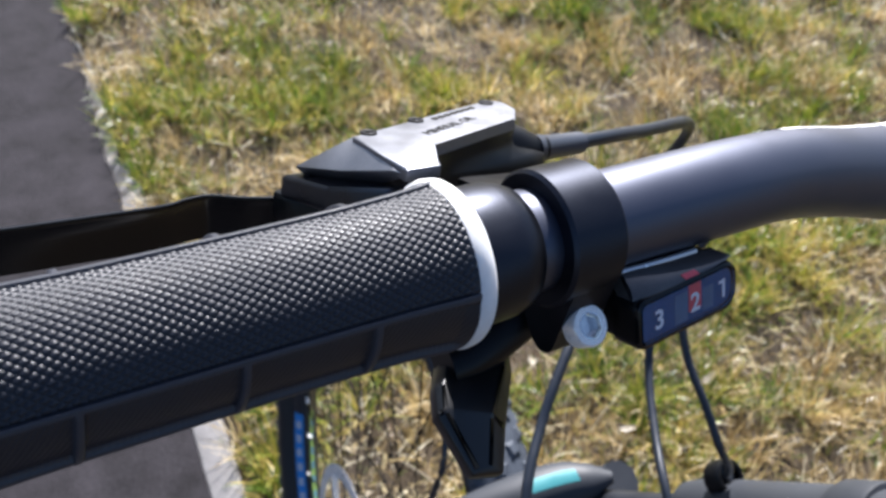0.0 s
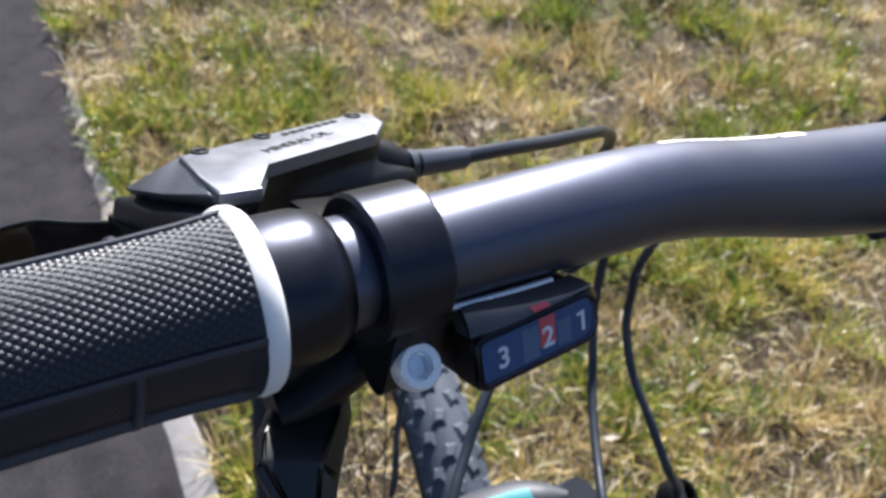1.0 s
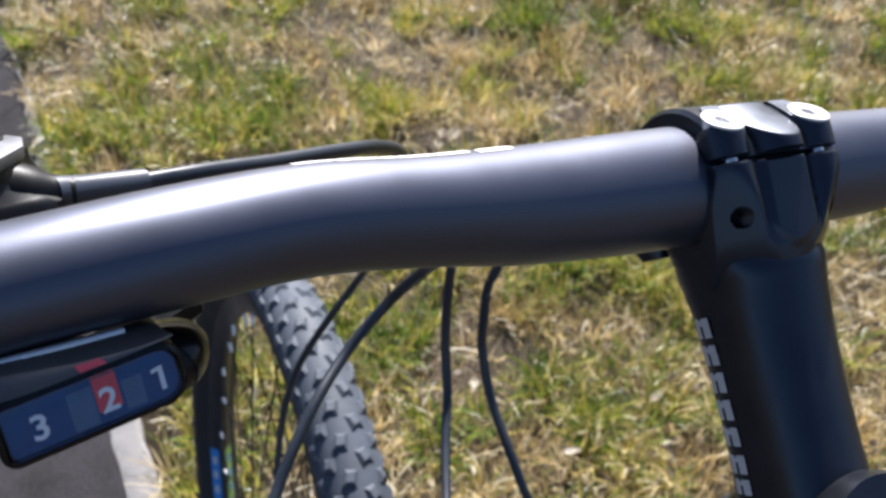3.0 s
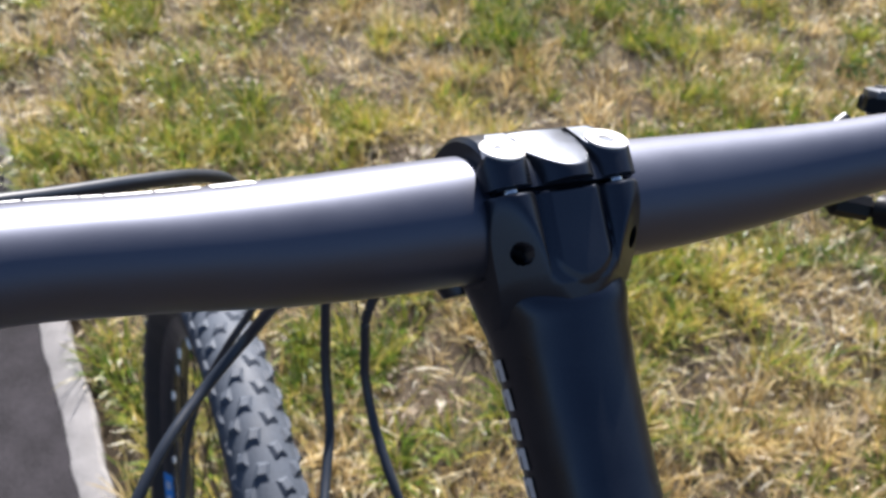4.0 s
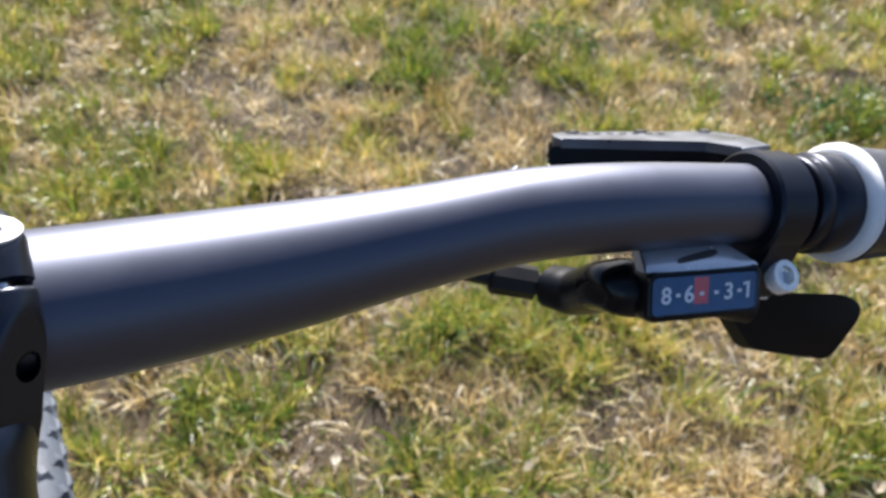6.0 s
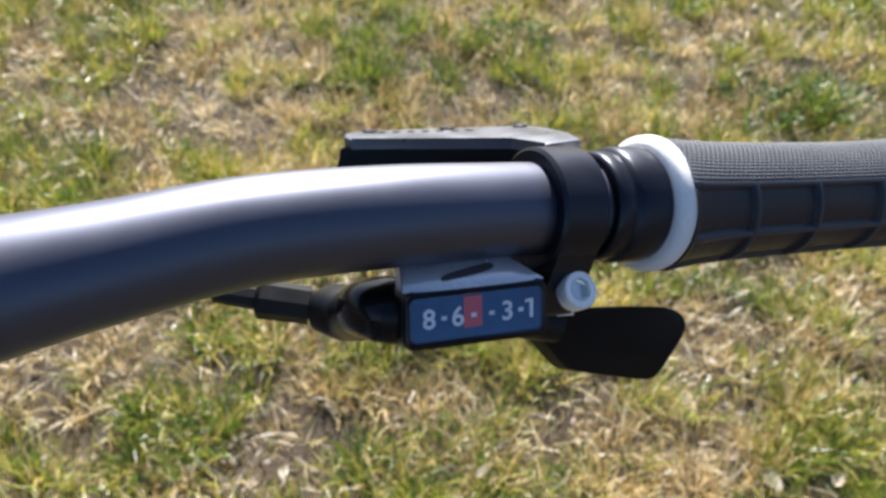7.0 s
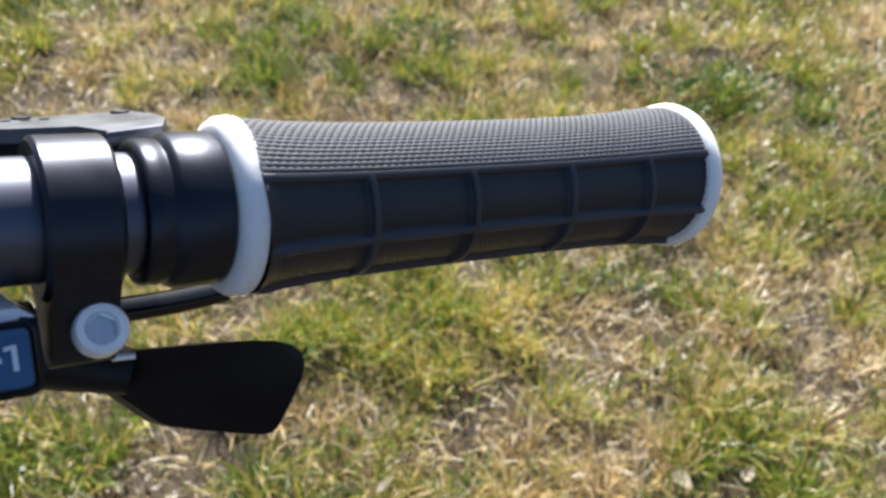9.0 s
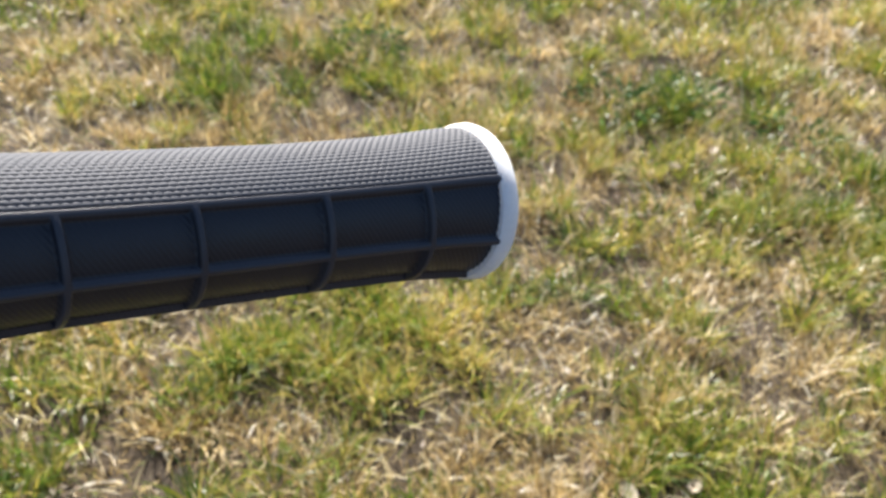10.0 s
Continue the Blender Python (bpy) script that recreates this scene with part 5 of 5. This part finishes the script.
xy = pick(xy, clump * np.clip(0.12 + 0.9 * lushness(xy[:, 0], xy[:, 1]), 0.1, 1) * (1 - 0.9 * bareness(xy[:, 0], xy[:, 1])), 24)
k = len(xy)
blades("short_grass", "short yellow-green grass between the tufts", GREEN_BLADE, xy, r.uniform(0.014, 0.040, k), r.uniform(0.0010, 0.0024, k), r.uniform(0.1, 0.9, k), r.uniform(0.1, 0.9, k), 43)
xy, way = tufts(2900, 40, 0.014, 51, lambda x, y: np.clip(1.25 * lushness(x, y) - 0.15, 0.06, 1) * (1 - bareness(x, y)))
k = len(xy)
blades("green_grass", "green and yellow-green spring grass growing in tufts", GREEN_BLADE, xy, r.uniform(0.036, 0.092, k), r.uniform(0.0018, 0.0036, k), r.uniform(0.05, 0.60, k), r.uniform(0.2, 1.5, k), 41, way, 4)
xy, way = tufts(2300, 26, 0.016, 61, lambda x, y: np.clip(1.0 - 0.8 * lushness(x, y), 0.10, 1) * (1 - bareness(x, y)))
k = len(xy)
blades("straw_tufts", "pale dry grass blades standing in loose tufts", DRY_BLADE, xy, r.uniform(0.032, 0.085, k), r.uniform(0.0014, 0.0030, k), r.uniform(0.05, 0.8, k), r.uniform(0.2, 1.1, k), 47, way, 4)
xy = scatter(9000, 19)
k = len(xy)
blades("stray_straws", "long pale stray straws bent over the sward", PALE_STRAW, xy, r.uniform(0.030, 0.090, k), r.uniform(0.0014, 0.0028, k), r.uniform(0.4, 1.2, k), r.uniform(0.2, 0.9, k), 49, None, 4)

# the sward goes on round about, thinner; unseen earth behind is bare to darken reflections
r = np.random.RandomState(91)
xy = np.stack([r.uniform(-0.20, 7.5, 80000), r.uniform(-0.6, 6.5, 80000)], 1)
far = np.maximum(np.maximum(xy[:, 0] - 3.1, xy[:, 1] - 2.6), -xy[:, 1])
far = np.maximum(far, xy[:, 0] - 1.55 * xy[:, 1] - 2.0)
xy = xy[(far > 0) & (r.uniform(0, 1, len(xy)) < np.clip(1.1 - far / 4.5, 0, 1)) & (xy[:, 1] > -0.1 - 0.5 * r.uniform(0, 1, len(xy)) ** 2)]
k = len(xy)
blades("rough_grass", "rough yellow-green grass of the wider verge", GREEN_BLADE, xy, r.uniform(0.03, 0.08, k), r.uniform(0.003, 0.008, k), r.uniform(0.1, 0.9, k), r.uniform(0.1, 1.2, k), 93)


# ---- dead leaves and weeds ----
def dead_leaf(long, wide, bend, seed):
    """A curled leaf with a midrib, lying about the origin."""
    r = random.Random(seed)
    rows = []
    for i in range(9):
        t = i / 8
        w = wide * (math.sin(math.pi * min(1, t * 0.96 + 0.02)) ** 0.7) * (1 + r.uniform(-0.18, 0.18))
        row = []
        for j in range(5):
            q = (j - 2) / 2
            row.append((long * (t - 0.5), w / 2 * q, abs(q) * wide * bend + 0.25 * bend * long * (t - 0.5) ** 2 + r.uniform(-0.0008, 0.0008)))
        rows.append(row)
    bm = grid_bm(rows, closed=False)
    bmesh.ops.solidify(bm, geom=list(bm.faces), thickness=0.0004)
    return bm


leaf_meshes = [finish("dead_leaf", dead_leaf(0.045, 0.014, 0.16, 1), LEAF_DRY), finish("dead_leaf", dead_leaf(0.032, 0.020, 0.22, 2), LEAF_DRY), finish("dead_leaf", dead_leaf(0.026, 0.017, 0.26, 3), LEAF_DRY)]
LEAVES = [(0.635, 0.534, 0, 20, 0.95), (0.313, 0.680, 1, 20, 0.90), (0.360, 0.676, 2, 60, 0.90), (0.449, 0.498, 0, -10, 0.85), (0.620, 1.295, 1, 40, 1.30), (0.577, 1.283, 2, 80, 1.10), (0.657, 1.304, 2, 10, 0.90), (0.652, 1.980, 0, 31, 1.15), (0.892, 1.739, 1, 50, 1.20), (1.005, 0.370, 1, 20, 0.95), (1.551, 0.746, 2, 80, 1.10), (1.826, 0.845, 1, 20, 1.10), (1.700, 0.847, 1, 110, 1.10), (1.324, 1.310, 2, 10, 1.00), (1.890, 1.151, 2, 70, 1.00), (2.234, 1.187, 1, 20, 1.00), (1.971, 0.552, 0, 20, 0.80), (1.025, 0.301, 1, 75, 1.30), (1.119, 0.252, 1, 20, 1.00), (1.122, 0.607, 2, 30, 0.70), (1.244, 0.504, 2, 0, 0.90), (1.342, 0.462, 2, 50, 0.90), (1.106, 0.535, 2, 100, 0.70), (1.163, 0.490, 2, 20, 0.60), (0.743, 1.521, 2, 0, 0.80), (0.742, 1.639, 2, 60, 0.90), (0.766, 1.768, 2, 100, 0.80), (0.604, 1.839, 2, 80, 0.90), (0.345, 1.681, 2, 10, 0.90), (1.318, 1.315, 2, 30, 0.90), (1.200, 1.164, 2, 60, 0.80), (1.150, 1.656, 2, 20, 0.70), (0.759, 1.460, 1, 20, 0.70), (0.598, 1.304, 1, 40, 1.00), (-0.137, 1.621, 2, 0, 0.90)]
for k, (x, y, kind, turn, size) in enumerate(LEAVES):
    ob = new("dead_leaf", leaf_meshes[kind])
    rr = random.Random(k)
    ob.matrix_world = pose(x, y, float(ground_height(x, y)) + 0.032, rr.uniform(-12, 12), rr.uniform(-12, 12), turn) @ Matrix.Scale(size * 1.0, 4)
    tagged(ob, ("long pale dead leaf lying in the grass", "pale curled dead leaf lying in the grass", "small light brown dead leaf in the grass")[kind], "leaf", "dead leaves on the verge")


def weed(name, x, y, count, radius, seed):
    """A low rosette of broad leaves."""
    r = random.Random(seed)
    parts = []
    for i in range(count):
        a, d = r.uniform(0, 2 * math.pi), radius * math.sqrt(r.random())
        long, wide = r.uniform(0.012, 0.022), r.uniform(0.008, 0.014)
        rows = [[(long * t, wide / 2 * q * math.sin(math.pi * min(0.97, t + 0.06)) ** 0.6, 0.004 * abs(q) + 0.006 * t * (1 - t)) for q in (-1, -0.5, 0, 0.5, 1)] for t in (0, 0.2, 0.45, 0.7, 0.9, 1.0)]
        bm = grid_bm(rows, closed=False)
        bm.transform(pose(d * math.cos(a), d * math.sin(a), r.uniform(0.022, 0.05), r.uniform(-25, 25), r.uniform(-35, 15), math.degrees(a) + r.uniform(-60, 60)))
        parts.append(bm)
    ob = new(name, finish(name, joined(*parts), WEED_LEAF))
    ob.location = (x, y, float(ground_height(x, y)))
    return tagged(ob, "low patch of dark green broad-leaved weeds", "weed", kind="stuff")


weed("weed_patch", 1.76, 1.10, 70, 0.11, 1)
weed("weed_patch", 1.95, 1.02, 40, 0.09, 2)
weed("weed_patch", 2.05, 0.80, 45, 0.10, 3)
weed("weed_patch", 1.42, 1.62, 40, 0.09, 4)


# ---- small flakes of leaf litter ----
rr = random.Random(77)
flakes = []
for k in range(520):
    x, y = rr.uniform(-0.1, 3.0), rr.uniform(0.0, 2.6)
    if k % 3 == 0:
        x, y = BARE[k // 3 % len(BARE)]
        x, y = x + rr.gauss(0, 0.035), y + rr.gauss(0, 0.035)
    if x - 1.55 * y > 2.0:
        continue
    bm = dead_leaf(rr.uniform(0.006, 0.020), rr.uniform(0.004, 0.011), rr.uniform(0.2, 0.6), 500 + k)
    bm.transform(pose(x, y, float(ground_height(x, y)) + rr.uniform(0.008, 0.03), rr.uniform(-40, 40), rr.uniform(-40, 40), rr.uniform(0, 360)))
    flakes.append(bm)
tagged(new("leaf_litter", finish("leaf_litter", joined(*flakes), FLAKE_SKIN)), "small pale flakes of dead leaf scattered in the grass", "litter", kind="stuff")
